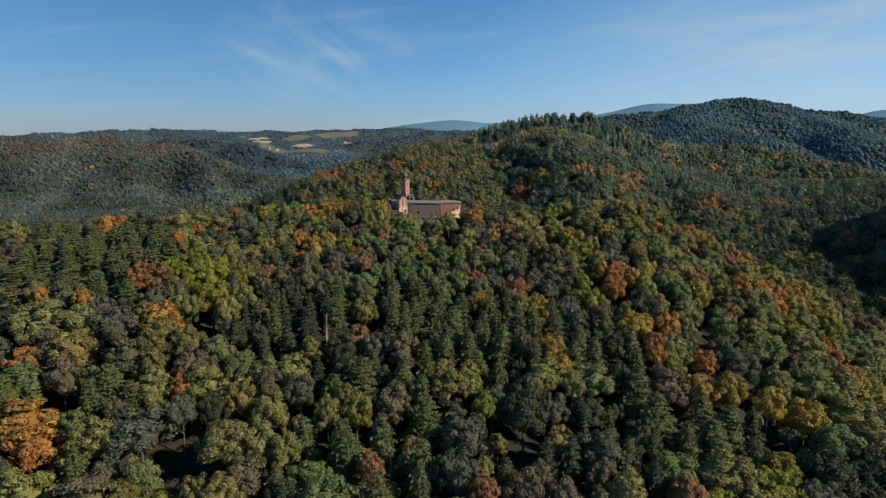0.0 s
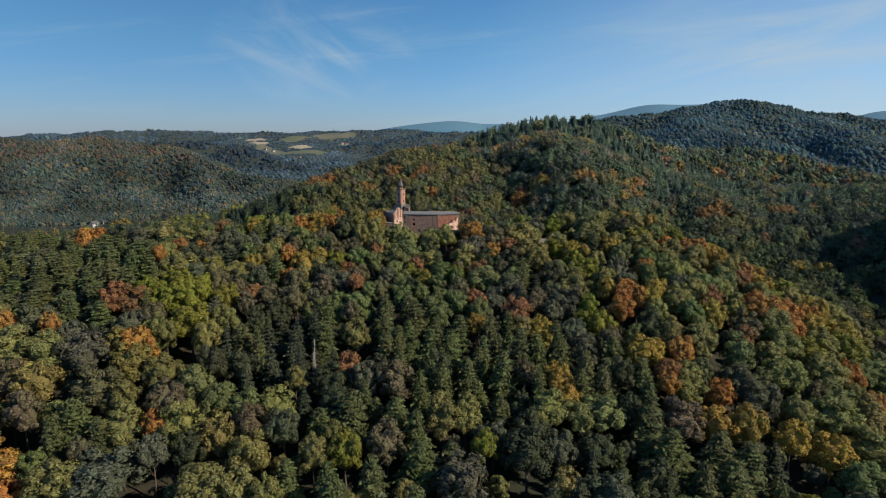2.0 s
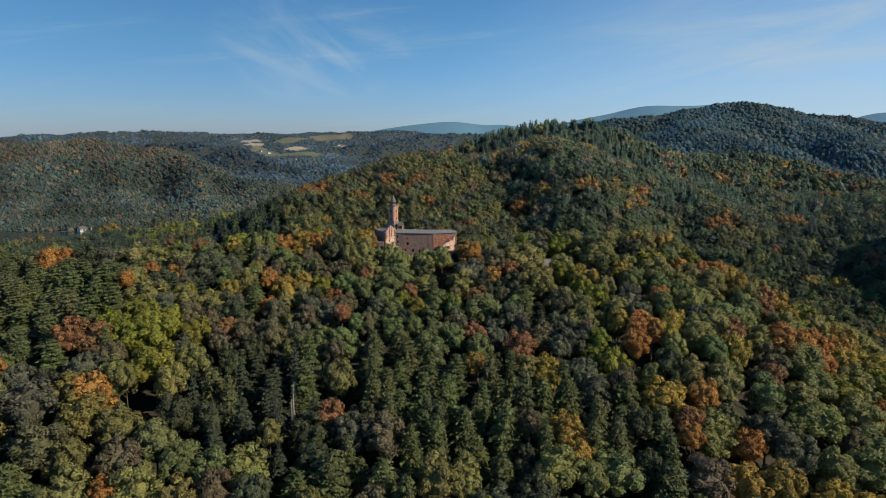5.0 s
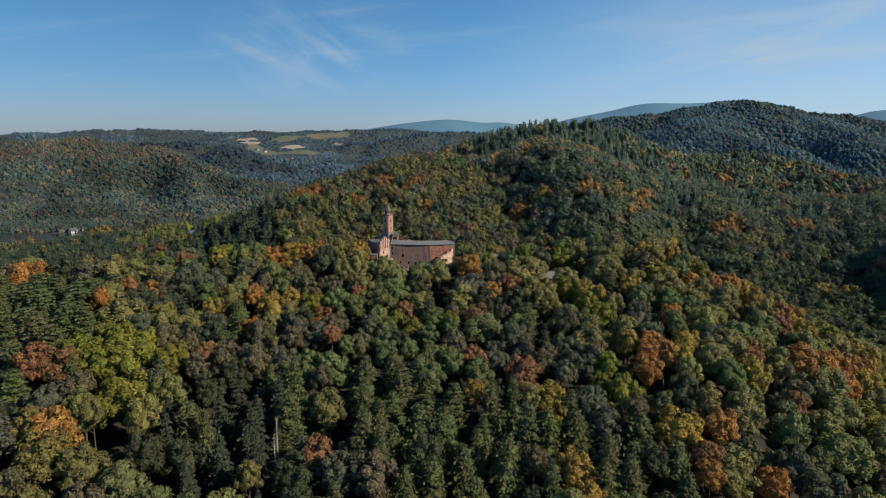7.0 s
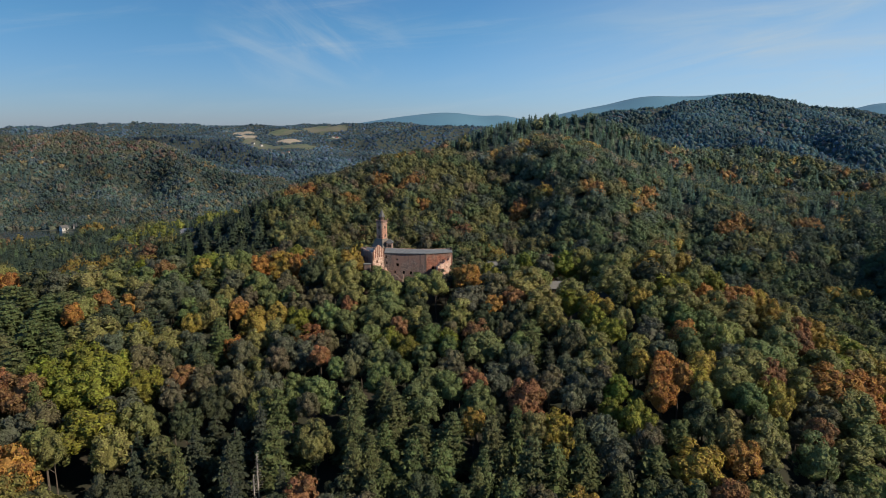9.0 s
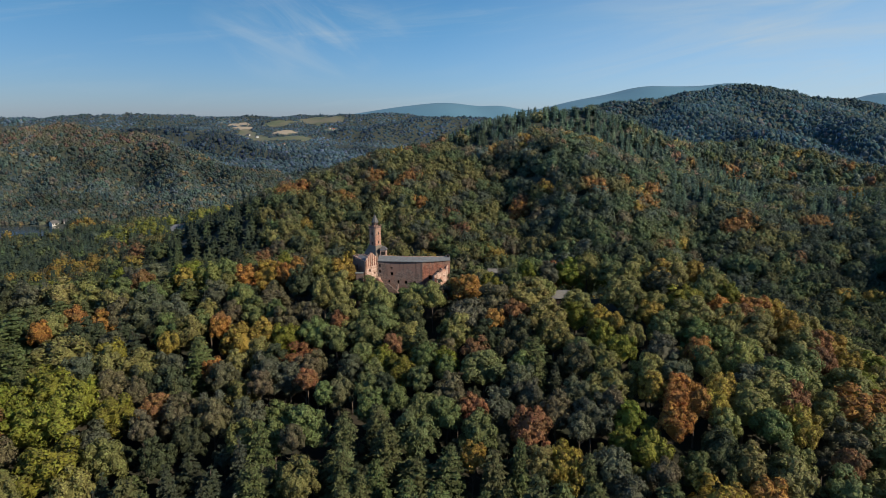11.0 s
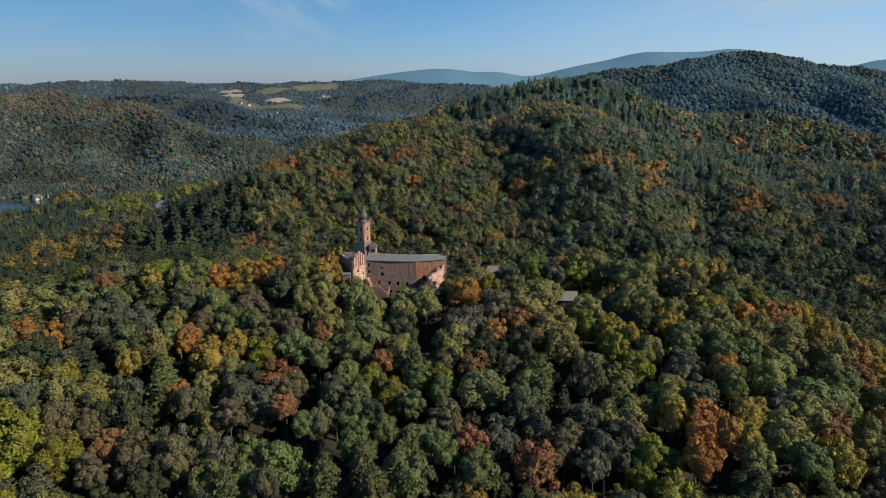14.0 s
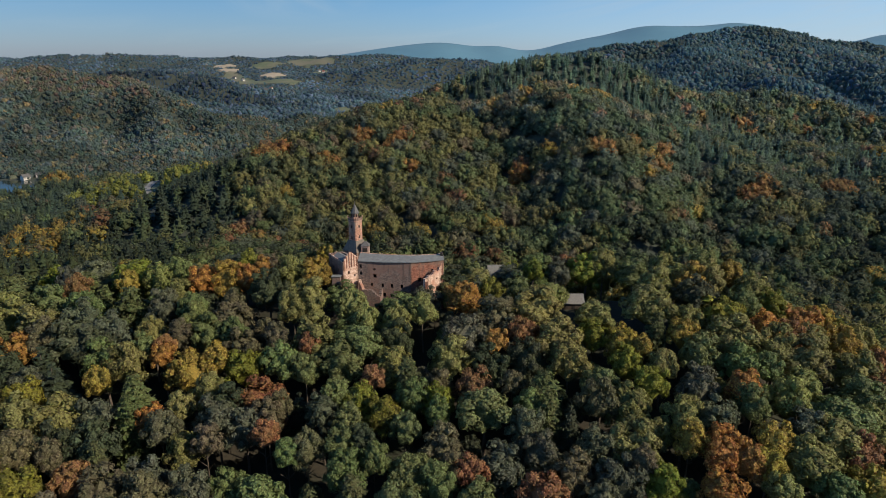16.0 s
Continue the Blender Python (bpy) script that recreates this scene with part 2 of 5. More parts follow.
# gullies cut into the ridges
GULLIES = [(-600, 1370, -22, 34, 85, 22), (-815, 1400, -24, 24, 95, 24), (-690, 1330, -14, 22, 80, 22), (-330, 1560, -20, 30, 70, 20), (820, 1500, -22, 40, 150, 0),
           (58, 630, -24, 26, 85, 6), (128, 610, 12, 28, 80, 4), (205, 575, -16, 24, 60, -6), (262, 600, 10, 26, 70, -8)]
# crest lines: fall of the sides, rounding of the top, then x, y, height along the crest
PLATEAU = (0.28, 60, [(-1801, 2586, 89), (-1556, 2586, 98), (-1310, 2586, 107), (-1085, 2586, 114), (-942, 2586, 105), (-737, 2586, 103), (-571, 2586, 108), (-447, 2586, 111), (-322, 2586, 117), (-197, 2586, 120), (11, 2586, 107)])
FARMLAND = (0.10, 60, [(-694, 2436, 82), (-534, 2336, 66), (-395, 2286, 57), (-297, 2386, 73)])
LEFT_HILL = (0.55, 40, [(-1142, 1636, 83), (-1030, 1636, 84), (-880, 1636, 85), (-709, 1616, 73), (-571, 1516, 35), (-451, 1426, 12), (-370, 1356, -5), (-318, 1286, -48)])
LEFT_SPUR = (0.62, 25, [(-893, 1616, 85), (-820, 1436, 11), (-708, 1266, -54)])
LEFT_SPUR_TWO = (0.80, 12, [(-606, 1536, 50), (-533, 1420, 30), (-479, 1320, -4), (-450, 1240, -44)])
SPRUCE_RIDGE = (0.60, 30, [(-877, 1936, 76), (-717, 1886, 75), (-580, 1836, 69), (-429, 1736, 26), (-282, 1636, -14), (-230, 1576, -44)])
KNOLLS = (0.50, 30, [(-523, 2136, 20), (-394, 2086, 15), (-264, 1986, -11), (-221, 1916, -49)])
MIDDLE_RIDGE = (0.50, 35, [(-360, 2136, 32), (-268, 2166, 70), (-168, 2216, 88), (-62, 2256, 104), (47, 2286, 111), (178, 2316, 106), (332, 2336, 76)])
MIDDLE_SPUR = (0.55, 25, [(-168, 2216, 87), (-185, 2016, 30), (-158, 1886, -8)])
PEAK = (0.42, 50, [(318, 1936, 117), (496, 1916, 151), (641, 1896, 156), (711, 1886, 173), (785, 1886, 185), (859, 1886, 194), (968, 1886, 176), (1080, 1866, 157), (1194, 1836, 146), (1352, 1816, 122)])
PEAK_SPUR = (0.38, 30, [(711, 1886, 173), (654, 1636, 125), (651, 1436, 91), (651, 1286, 75)])
PEAK_SPUR_TWO = (0.40, 30, [(1040, 1876, 165), (970, 1636, 120), (926, 1436, 87)])
MAIN_CREST = (0.50, 20, [(74, 922, 93), (103, 939, 107), (132, 951, 115), (165, 956, 120), (206, 968, 118), (241, 973, 105), (268, 946, 81), (330, 978, 77), (415, 1000, 74), (477, 1000, 69), (529, 956, 57), (566, 913, 46), (610, 881, 28)])
SHOULDER = (0.46, 25, [(-141, 606, 36), (-108, 631, 49), (-85, 651, 57), (-51, 681, 66), (-23, 696, 76), (6, 702, 82), (51, 708, 88), (101, 712, 89), (143, 716, 83), (176, 721, 73)])
CRESTS = [PLATEAU, FARMLAND, LEFT_HILL, LEFT_SPUR, LEFT_SPUR_TWO, SPRUCE_RIDGE, KNOLLS, MIDDLE_RIDGE, MIDDLE_SPUR, PEAK, PEAK_SPUR, PEAK_SPUR_TWO, MAIN_CREST, SHOULDER]


def mounds(x, y, table):
    z = 0.0
    for cx, cy, h, rx, ry, turn in table:
        c, s = math.cos(radians(turn)), math.sin(radians(turn))
        u, v = ((x - cx) * c + (y - cy) * s) / rx, ((y - cy) * c - (x - cx) * s) / ry
        z = z + h * np.exp(-0.5 * (u * u + v * v))
    return z


def wavy(x, y, seed, size):
    """Smooth random relief of about +-1, in hills and gullies of that size."""
    rng = np.random.RandomState(seed)
    z = 0.0
    for k in range(7):
        a, f, p = rng.rand() * 6.283, (0.6 + 0.9 * rng.rand()) * 6.283 / size, rng.rand() * 6.283
        z = z + np.sin((x * math.cos(a) + y * math.sin(a)) * f + p + 0.8 * np.sin((y * math.cos(a) - x * math.sin(a)) * f * 0.7 + p * 2))
    return z / 3.2


TREE_TOP = 20.0
LAKE_Z = -53.0


def crest_height(x, y, crest):
    """The height that a ridge gives to the land beside and along its crest line."""
    fall, rounding, pts = crest
    best = np.full(np.shape(x), -1e3)
    for (ax, ay, az), (bx, by, bz) in zip(pts, pts[1:]):
        dx, dy = bx - ax, by - ay
        t = np.clip(((x - ax) * dx + (y - ay) * dy) / (dx * dx + dy * dy), 0, 1)
        d = np.hypot(x - ax - t * dx, y - ay - t * dy)
        best = np.maximum(best, az + (bz - az) * t - fall * (np.sqrt(d * d + rounding * rounding) - rounding))
    return best


def canopy(x, y):
    """Height of the tree tops."""
    x, y = np.asarray(x, float), np.asarray(y, float)
    near = -49 + mounds(x, y, CASTLE_HILL) + mounds(x, y, MAIN_HILL)
    far = np.clip((y - 560) / 500, 0, 1)
    relief = far * ((5.0 + 9.0 * np.exp(-(((y - 1330) / 230) ** 2)) * np.clip((-x - 100) / 200, 0, 1)) * wavy(x, y, 5, 190) + 2.5 * wavy(x, y, 8, 80))
    soft = 4.0
    total = np.exp((near - 60) / soft)
    for crest in CRESTS:
        total = total + np.exp((crest_height(x, y, crest) - 60) / soft)
    return 60 + soft * np.log(total) + relief + mounds(x, y, GULLIES)


def tree_top(x, y):
    """How high the trees stand over the ground: tall on the near slope, lower round the castle and further off."""
    by_castle = np.exp(-(((x - 12) / 62) ** 2) - ((y - 345) / 30) ** 2)
    return TREE_TOP - 5.5 * by_castle - 7.0 * np.clip((y - 385) / 80, 0, 1) - 3.0 * np.clip((y - 850) / 150, 0, 1)


def lake(x, y):
    """1 in the lake's bed, 0 outside."""
    u, v = (x + 700) / 170, (y - 915 - 0.2 * (x + 700)) / 75
    return np.clip(1.6 - (u * u + v * v), 0, 1)


def ground_z(x, y):
    z = canopy(x, y) - tree_top(x, y)
    k = lake(x, y)
    return z * (1 - k) + k * np.minimum(z, LAKE_Z - 3)


def mesh_object(name, verts, faces, mat, parent=None, label="", smooth=False):
    me = bpy.data.meshes.new(name)
    me.from_pydata([tuple(v) for v in verts], [], faces)
    me.materials.append(mat)
    if smooth:
        me.polygons.foreach_set("use_smooth", [True] * len(me.polygons))
    me.update()
    ob = new(name, me)
    if parent is not None:
        ob.parent = parent
    if label:
        ob["label"] = label
    return ob


def build_ground():
    """One sheet from behind the camera out to the horizon, finer where it is near."""
    ys = np.concatenate([np.arange(-700, 100, 40), np.arange(100, 900, 9), np.arange(900, 2900, 22), np.arange(2900, 4900, 100), [4900]])
    side = np.concatenate([np.arange(0, 420, 9), np.arange(420, 1500, 24), np.arange(1500, 4300, 110)])
    xs = np.concatenate([-side[:0:-1], side])
    X, Y = np.meshgrid(xs, ys)
    Z = ground_z(X, Y)
    nx, ny = len(xs), len(ys)
    verts = np.stack([X.ravel(), Y.ravel(), Z.ravel()], 1)
    i = np.arange(nx * ny).reshape(ny, nx)
    quads = np.stack([i[:-1, :-1], i[:-1, 1:], i[1:, 1:], i[1:, :-1]], -1).reshape(-1, 4)
    me = bpy.data.meshes.new("ground")
    me.from_pydata(verts.tolist(), [], quads.tolist())
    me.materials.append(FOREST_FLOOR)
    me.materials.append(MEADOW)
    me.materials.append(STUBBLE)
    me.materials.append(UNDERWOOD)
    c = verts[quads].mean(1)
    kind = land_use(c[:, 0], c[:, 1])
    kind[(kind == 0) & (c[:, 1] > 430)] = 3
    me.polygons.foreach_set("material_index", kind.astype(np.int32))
    me.polygons.foreach_set("use_smooth", np.ones(len(quads), bool))
    me.update()
    return tagged(new("ground", me), "wooded hills with dark forest floor and far meadows", "ground", kind="structure")


def land_use(x, y):
    """0 wood, 1 meadow, 2 stubble field."""
    x, y = np.asarray(x, float), np.asarray(y, float)
    kind = np.zeros(x.shape, int)
    w = 0.35 * wavy(x, y, 21, 160)
    for cx, cy, rx, ry, k in OPEN_LAND:
        kind[((x - cx) / rx) ** 2 + ((y - cy) / ry) ** 2 < 1 + w] = k
    return kind


OPEN_LAND = [
    (-697, 2424, 29, 54, 2), (-655, 2320, 35, 74, 2), (-632, 2285, 26, 46, 2), (-615, 2212, 29, 54, 1), (-588, 2160, 29, 49, 1), (-548, 2100, 36, 46, 1), (-510, 2066, 31, 38, 1),
    (-557, 2442, 57, 24, 1), (-482, 2210, 34, 49, 2), (-452, 2172, 29, 22, 1), (-430, 2075, 78, 27, 1), (-400, 2480, 81, 54, 1), (-350, 2325, 34, 40, 1), (-199, 1670, 22, 22, 1),
    (-248, 718, 11, 28, 1), (-262, 746, 12, 24, 1), (-280, 785, 13, 34, 1), (-296, 826, 12, 26, 1), (780, 1560, 60, 14, 1), (196, 772, 16, 10, 1),
]


build_ground()

# trees that stand out: x, y, crown radius
def mark(tint, *spots):
    MARKED.setdefault(tint, []).extend(spots)


MARKED = {}
mark("yellow_green", (99, 166, 4.3), (93, 167, 6.5), (-26, 181, 4.3), (13, 184, 3.2), (-86, 229, 7.1), (-100, 244, 5.7), (-93, 245, 6.1), (61, 246, 4.4), (-108, 247, 5.1), (-80, 248, 4.7), (-91, 254, 4.7), (58, 257, 3.7))
mark("yellow_green", (-102, 258, 6.1), (167, 267, 7.6), (-94, 276, 3.7), (-7, 277, 4.4), (-13, 282, 3.9), (7, 283, 3.6), (64, 286, 3.9), (-46, 294, 4.6), (60, 296, 4.0), (160, 305, 6.3), (94, 312, 6.2), (115, 324, 3.7))
mark("yellow_green", (141, 327, 4.9), (25, 328, 3.3), (62, 353, 5.6), (21, 362, 3.6), (-94, 343, 7.4), (41, 343, 3.0), (-57, 346, 4.1), (-128, 352, 4.2), (37, 366, 4.0))
mark("grey", (4, 161, 4.9), (109, 166, 5.2), (-88, 171, 7.8), (46, 172, 6.4), (6, 174, 6.2), (-78, 177, 3.7), (34, 184, 4.0), (-45, 187, 4.1), (-23, 209, 4.2), (-112, 210, 6.6), (154, 210, 6.0), (107, 217, 5.5))
mark("grey", (-106, 221, 3.2), (103, 224, 5.2), (-104, 225, 4.0), (51, 232, 4.7), (49, 240, 4.2), (-47, 252, 4.7), (43, 252, 2.8), (48, 258, 4.8), (22, 263, 5.0), (31, 265, 4.5), (-98, 265, 3.7), (45, 267, 4.1))
mark("grey", (-75, 271, 4.1), (-40, 272, 4.4), (99, 272, 4.3), (-47, 273, 4.5), (29, 273, 3.8), (77, 274, 4.7), (-22, 276, 3.5), (-96, 281, 3.4), (77, 286, 5.0), (-95, 302, 6.6), (-86, 305, 4.8), (16, 306, 5.9))
mark("grey", (-97, 311, 5.3), (-144, 319, 5.8), (-77, 321, 5.4), (51, 357, 4.2), (-120, 346, 4.1), (-115, 354, 6.9))
mark("pine", (-158, 225, 5.0), (-117, 248, 5.0), (-127, 257, 5.0), (-122, 264, 5.0), (-116, 265, 4.3), (-142, 284, 5.0), (-130, 287, 5.0), (-153, 292, 4.5), (-127, 293, 3.8), (-144, 297, 5.0), (-128, 328, 5.0))
mark("green", (-31, 151, 6.1), (-82, 157, 4.6), (-132, 187, 7.3), (128, 192, 6.3), (-57, 193, 4.2), (-65, 195, 4.7), (-75, 202, 5.7), (109, 238, 4.7), (-31, 250, 5.3), (-2, 250, 5.3), (15, 252, 4.5), (98, 255, 4.4))
mark("green", (7, 256, 3.7), (0, 258, 4.6), (-14, 259, 4.1), (-8, 261, 3.3), (-28, 263, 2.8), (179, 264, 7.1), (-16, 266, 3.4), (-1, 272, 3.2), (-15, 273, 3.2), (109, 276, 7.0), (7, 277, 2.9), (88, 278, 3.9))
mark("green", (19, 279, 6.2), (31, 281, 3.6), (-18, 282, 4.5), (0, 283, 3.9), (124, 288, 5.7), (-29, 293, 3.5), (-84, 295, 4.9), (92, 295, 5.6), (-36, 296, 4.6), (-20, 296, 5.8), (81, 298, 4.5), (-75, 299, 2.8))
mark("green", (-15, 303, 6.2), (-59, 306, 4.2), (-52, 306, 3.8), (101, 316, 4.2), (-101, 318, 5.2), (-68, 318, 3.7), (-114, 324, 5.0), (34, 331, 3.4), (-81, 342, 4.6), (43, 354, 5.4), (20, 355, 3.7))
mark("rust", (11, 154, 3.8), (-20, 160, 3.3), (67, 160, 4.2), (77, 221, 4.1), (-117, 238, 4.3), (-110, 240, 5.0), (114, 245, 3.6), (-71, 252, 3.5), (30, 254, 4.8), (14, 259, 3.3), (110, 266, 4.1), (-34, 267, 2.8))
mark("rust", (-10, 289, 2.8), (133, 291, 4.3), (213, 296, 4.7), (-69, 299, 2.8), (-29, 300, 2.8), (32, 306, 4.0), (112, 308, 4.6), (143, 309, 3.8), (-109, 331, 3.8), (57, 362, 4.8))
mark("larch", (-6, 155, 2.9), (-6, 164, 4.0), (-27, 165, 4.0), (-5, 179, 5.0), (74, 179, 3.8), (-107, 181, 3.6), (83, 181, 5.0), (-95, 182, 3.5), (-103, 185, 4.8), (68, 189, 5.0), (91, 189, 5.0), (83, 191, 5.0))
mark("larch", (-26, 193, 5.0), (-13, 193, 4.1), (65, 200, 4.8), (1, 208, 3.5), (32, 210, 2.4), (-3, 211, 3.3), (53, 212, 3.2), (-13, 214, 2.7), (9, 214, 3.0), (21, 215, 3.7), (-60, 218, 2.4), (49, 219, 3.5))
mark("larch", (56, 219, 3.6), (68, 219, 4.0), (-66, 222, 4.0), (-18, 224, 3.2), (15, 224, 2.5), (4, 225, 3.8), (-14, 226, 2.9), (-3, 226, 3.5), (28, 228, 3.9), (34, 228, 3.6), (42, 229, 4.3), (-11, 232, 3.3))
mark("larch", (-19, 235, 3.3), (18, 236, 3.3), (42, 237, 2.7), (7, 238, 4.0), (25, 239, 2.7), (-41, 241, 3.1), (-9, 243, 3.8), (-20, 246, 3.8), (-12, 251, 3.9), (-68, 257, 2.4), (-67, 271, 3.4), (35, 278, 3.0))
mark("larch", (-69, 279, 3.9), (35, 284, 4.9), (-1, 289, 3.7), (71, 304, 3.1), (-88, 322, 5.0))
mark("olive", (-58, 151, 4.3), (-111, 153, 6.4), (50, 158, 4.8), (85, 160, 5.2), (-45, 167, 4.1), (-62, 168, 6.7), (-52, 168, 4.2), (82, 168, 7.1), (-100, 169, 6.1), (-35, 180, 3.9), (-90, 186, 5.1), (-74, 187, 5.7))
mark("olive", (1, 195, 4.9), (8, 196, 4.1), (143, 197, 7.0), (-125, 209, 6.7), (142, 209, 8.7), (-138, 210, 7.8), (133, 218, 8.2), (83, 219, 5.9), (-91, 220, 3.1), (-95, 223, 4.9), (-79, 224, 4.4), (150, 226, 5.6))
mark("olive", (-76, 233, 4.2), (95, 239, 5.3), (30, 240, 3.4), (85, 242, 4.5), (144, 242, 6.8), (98, 244, 4.6), (133, 252, 6.9), (84, 254, 3.6), (133, 261, 6.6), (154, 262, 7.3), (94, 263, 6.1), (54, 267, 5.3))
mark("olive", (189, 268, 7.3), (104, 269, 5.7), (-92, 270, 5.2), (-83, 270, 6.1), (-107, 272, 7.3), (69, 274, 5.0), (-57, 276, 2.8), (118, 277, 5.0), (56, 280, 5.3), (99, 281, 4.8), (137, 282, 6.1), (-52, 283, 3.8))
mark("olive", (185, 288, 6.3), (-120, 291, 4.2), (-77, 293, 4.8), (158, 295, 5.1), (44, 296, 4.9), (11, 299, 5.5), (112, 299, 6.4), (105, 301, 5.2), (130, 301, 6.0), (42, 304, 6.0), (93, 304, 6.9), (-28, 305, 5.7))
mark("olive", (-75, 306, 4.3), (120, 308, 4.7), (-109, 309, 5.5), (-14, 311, 4.1), (-5, 311, 4.0), (-64, 312, 4.2), (3, 314, 3.7), (38, 316, 6.7), (72, 316, 6.6), (-122, 317, 5.6), (-37, 318, 4.6), (-19, 319, 4.6))
mark("olive", (-132, 319, 7.3), (-32, 321, 5.0), (77, 324, 4.5), (148, 326, 4.9), (110, 329, 4.9), (96, 329, 4.5), (70, 332, 5.8), (68, 352, 4.2), (-41, 337, 4.6), (97, 337, 4.5), (119, 337, 4.3), (-85, 338, 4.5))
mark("olive", (162, 342, 5.9), (-184, 345, 5.4))
mark("gold", (111, 203, 4.4), (124, 203, 5.5), (97, 204, 5.2), (39, 215, 5.0), (160, 225, 7.3), (72, 230, 5.9), (13, 240, 3.0), (37, 241, 4.8), (107, 257, 4.6), (84, 261, 3.7), (88, 267, 4.1), (68, 268, 3.6))
mark("gold", (156, 273, 4.8), (-80, 283, 3.0), (175, 284, 6.7), (-60, 293, 5.7), (-54, 296, 4.0), (171, 297, 5.3), (65, 298, 2.8), (149, 301, 4.6), (61, 303, 4.4), (78, 303, 3.9), (133, 314, 4.6), (151, 314, 5.3))
mark("gold", (90, 328, 4.7), (134, 328, 4.8), (-94, 334, 2.9), (139, 334, 5.4), (-63, 337, 5.2), (-33, 337, 5.0), (108, 339, 4.3), (-32, 354, 2.8))
mark("amber", (-84, 151, 3.1), (-65, 153, 4.1), (-52, 178, 5.1), (-62, 185, 4.9), (-31, 186, 2.9), (-94, 195, 4.5), (-122, 199, 6.5), (-45, 205, 2.8), (-87, 206, 5.2), (-97, 207, 5.7), (-105, 215, 3.5))
mark("orange", (-116, 167, 5.9), (-123, 174, 8.9), (-81, 186, 3.1), (-135, 194, 4.4), (-98, 214, 5.2), (75, 214, 3.0), (94, 217, 3.9), (-130, 221, 2.8), (-145, 222, 2.8), (156, 231, 3.7), (86, 233, 4.4), (158, 249, 4.9))
mark("orange", (70, 254, 4.3), (73, 262, 3.3), (79, 262, 4.0), (75, 267, 4.3), (143, 268, 5.1), (130, 269, 7.6), (-62, 271, 2.8), (148, 279, 5.8), (159, 281, 4.5), (88, 284, 4.4), (-121, 285, 3.2), (-68, 295, 3.1))
mark("orange", (-116, 296, 4.2), (-108, 297, 3.7), (24, 302, 2.9), (106, 310, 4.6), (122, 318, 4.9), (-170, 318, 6.1), (-164, 320, 3.3), (16, 322, 5.0), (82, 334, 4.7), (-70, 335, 4.4), (-56, 336, 3.5), (-51, 339, 3.1))
mark("dark", (-42, 151, 4.8), (117, 176, 6.2), (25, 183, 6.1), (135, 183, 6.7), (-72, 209, 4.2), (61, 219, 4.0), (79, 246, 4.5), (-72, 263, 4.5), (-80, 263, 4.6), (-11, 267, 2.8), (-47, 279, 4.1), (-106, 285, 5.4))
mark("dark", (22, 296, 4.8), (32, 298, 4.9), (-88, 300, 4.1), (-5, 305, 4.0), (-154, 319, 5.4), (88, 320, 5.7), (-47, 329, 4.9))
mark("tan", (-93, 151, 7.8), (32, 154, 4.2), (22, 156, 4.6), (-55, 157, 6.4), (45, 163, 4.5), (-97, 176, 2.8), (-15, 184, 4.3), (-54, 187, 4.5), (-119, 188, 5.0), (-81, 195, 5.6), (-103, 197, 6.6), (-130, 199, 5.3))
mark("tan", (75, 202, 5.8), (-14, 208, 5.6), (28, 215, 3.1), (-33, 242, 2.8), (-71, 243, 2.8), (-55, 249, 4.1), (-64, 250, 4.8), (120, 256, 5.1), (-86, 258, 4.0), (-79, 258, 3.0), (10, 260, 3.3), (38, 260, 3.9))
mark("tan", (54, 260, 2.8), (-47, 265, 2.9), (-24, 265, 3.7), (8, 267, 4.8), (-59, 269, 3.6), (-35, 274, 3.5), (-33, 278, 2.8), (49, 281, 4.6), (27, 287, 2.8), (203, 293, 9.0), (-48, 301, 4.4), (-104, 302, 4.5))
mark("tan", (-39, 304, 3.0), (-67, 305, 3.2), (25, 313, 5.8))
mark("spruce", (60, 164, 3.5), (55, 166, 3.2), (30, 169, 4.5), (37, 169, 4.5), (-60, 204, 3.1), (-54, 211, 4.0), (-45, 212, 3.4), (-70, 217, 2.6), (-49, 222, 3.9), (-59, 227, 3.3), (-45, 238, 3.4), (-90, 282, 5.0))
mark("spruce", (-98, 291, 5.0))
mark("dead", (-15, 168, 1.6), (-43, 226, 0.9), (-42, 219, 1.2))


# ---- trees ----
ICO = None


def ico():
    global ICO
    if ICO is None:
        bm = bmesh.new()
        bmesh.ops.create_icosphere(bm, subdivisions=1, radius=1)
        ICO = (np.array([v.co for v in bm.verts]), np.array([[v.index for v in f.verts] for f in bm.faces]))
        bm.free()
    return ICO


OCTA = (np.array([[1, 0, 0], [0, 1, 0], [-1, 0, 0], [0, -1, 0], [0, 0, 1], [0, 0, -1]], float), np.array([[0, 1, 4], [1, 2, 4], [2, 3, 4], [3, 0, 4], [1, 0, 5], [2, 1, 5], [3, 2, 5], [0, 3, 5]]))


class Tris:
    """Triangles gathered for one mesh."""

    def __init__(self):
        self.v, self.f, self.n = [], [], 0

    def add(self, v, f):
        self.v.append(np.asarray(v, float)), self.f.append(np.asarray(f, int) + self.n)
        self.n += len(v)

    def arrays(self):
        return np.concatenate(self.v), np.concatenate(self.f)


def frames_of(n, rng):
    """Two unit vectors across each normal, turned at random."""
    a = rng.normal(size=n.shape)
    t = np.cross(n, a)
    t /= np.linalg.norm(t, axis=1, keepdims=True) + 1e-9
    return t, np.cross(n, t)


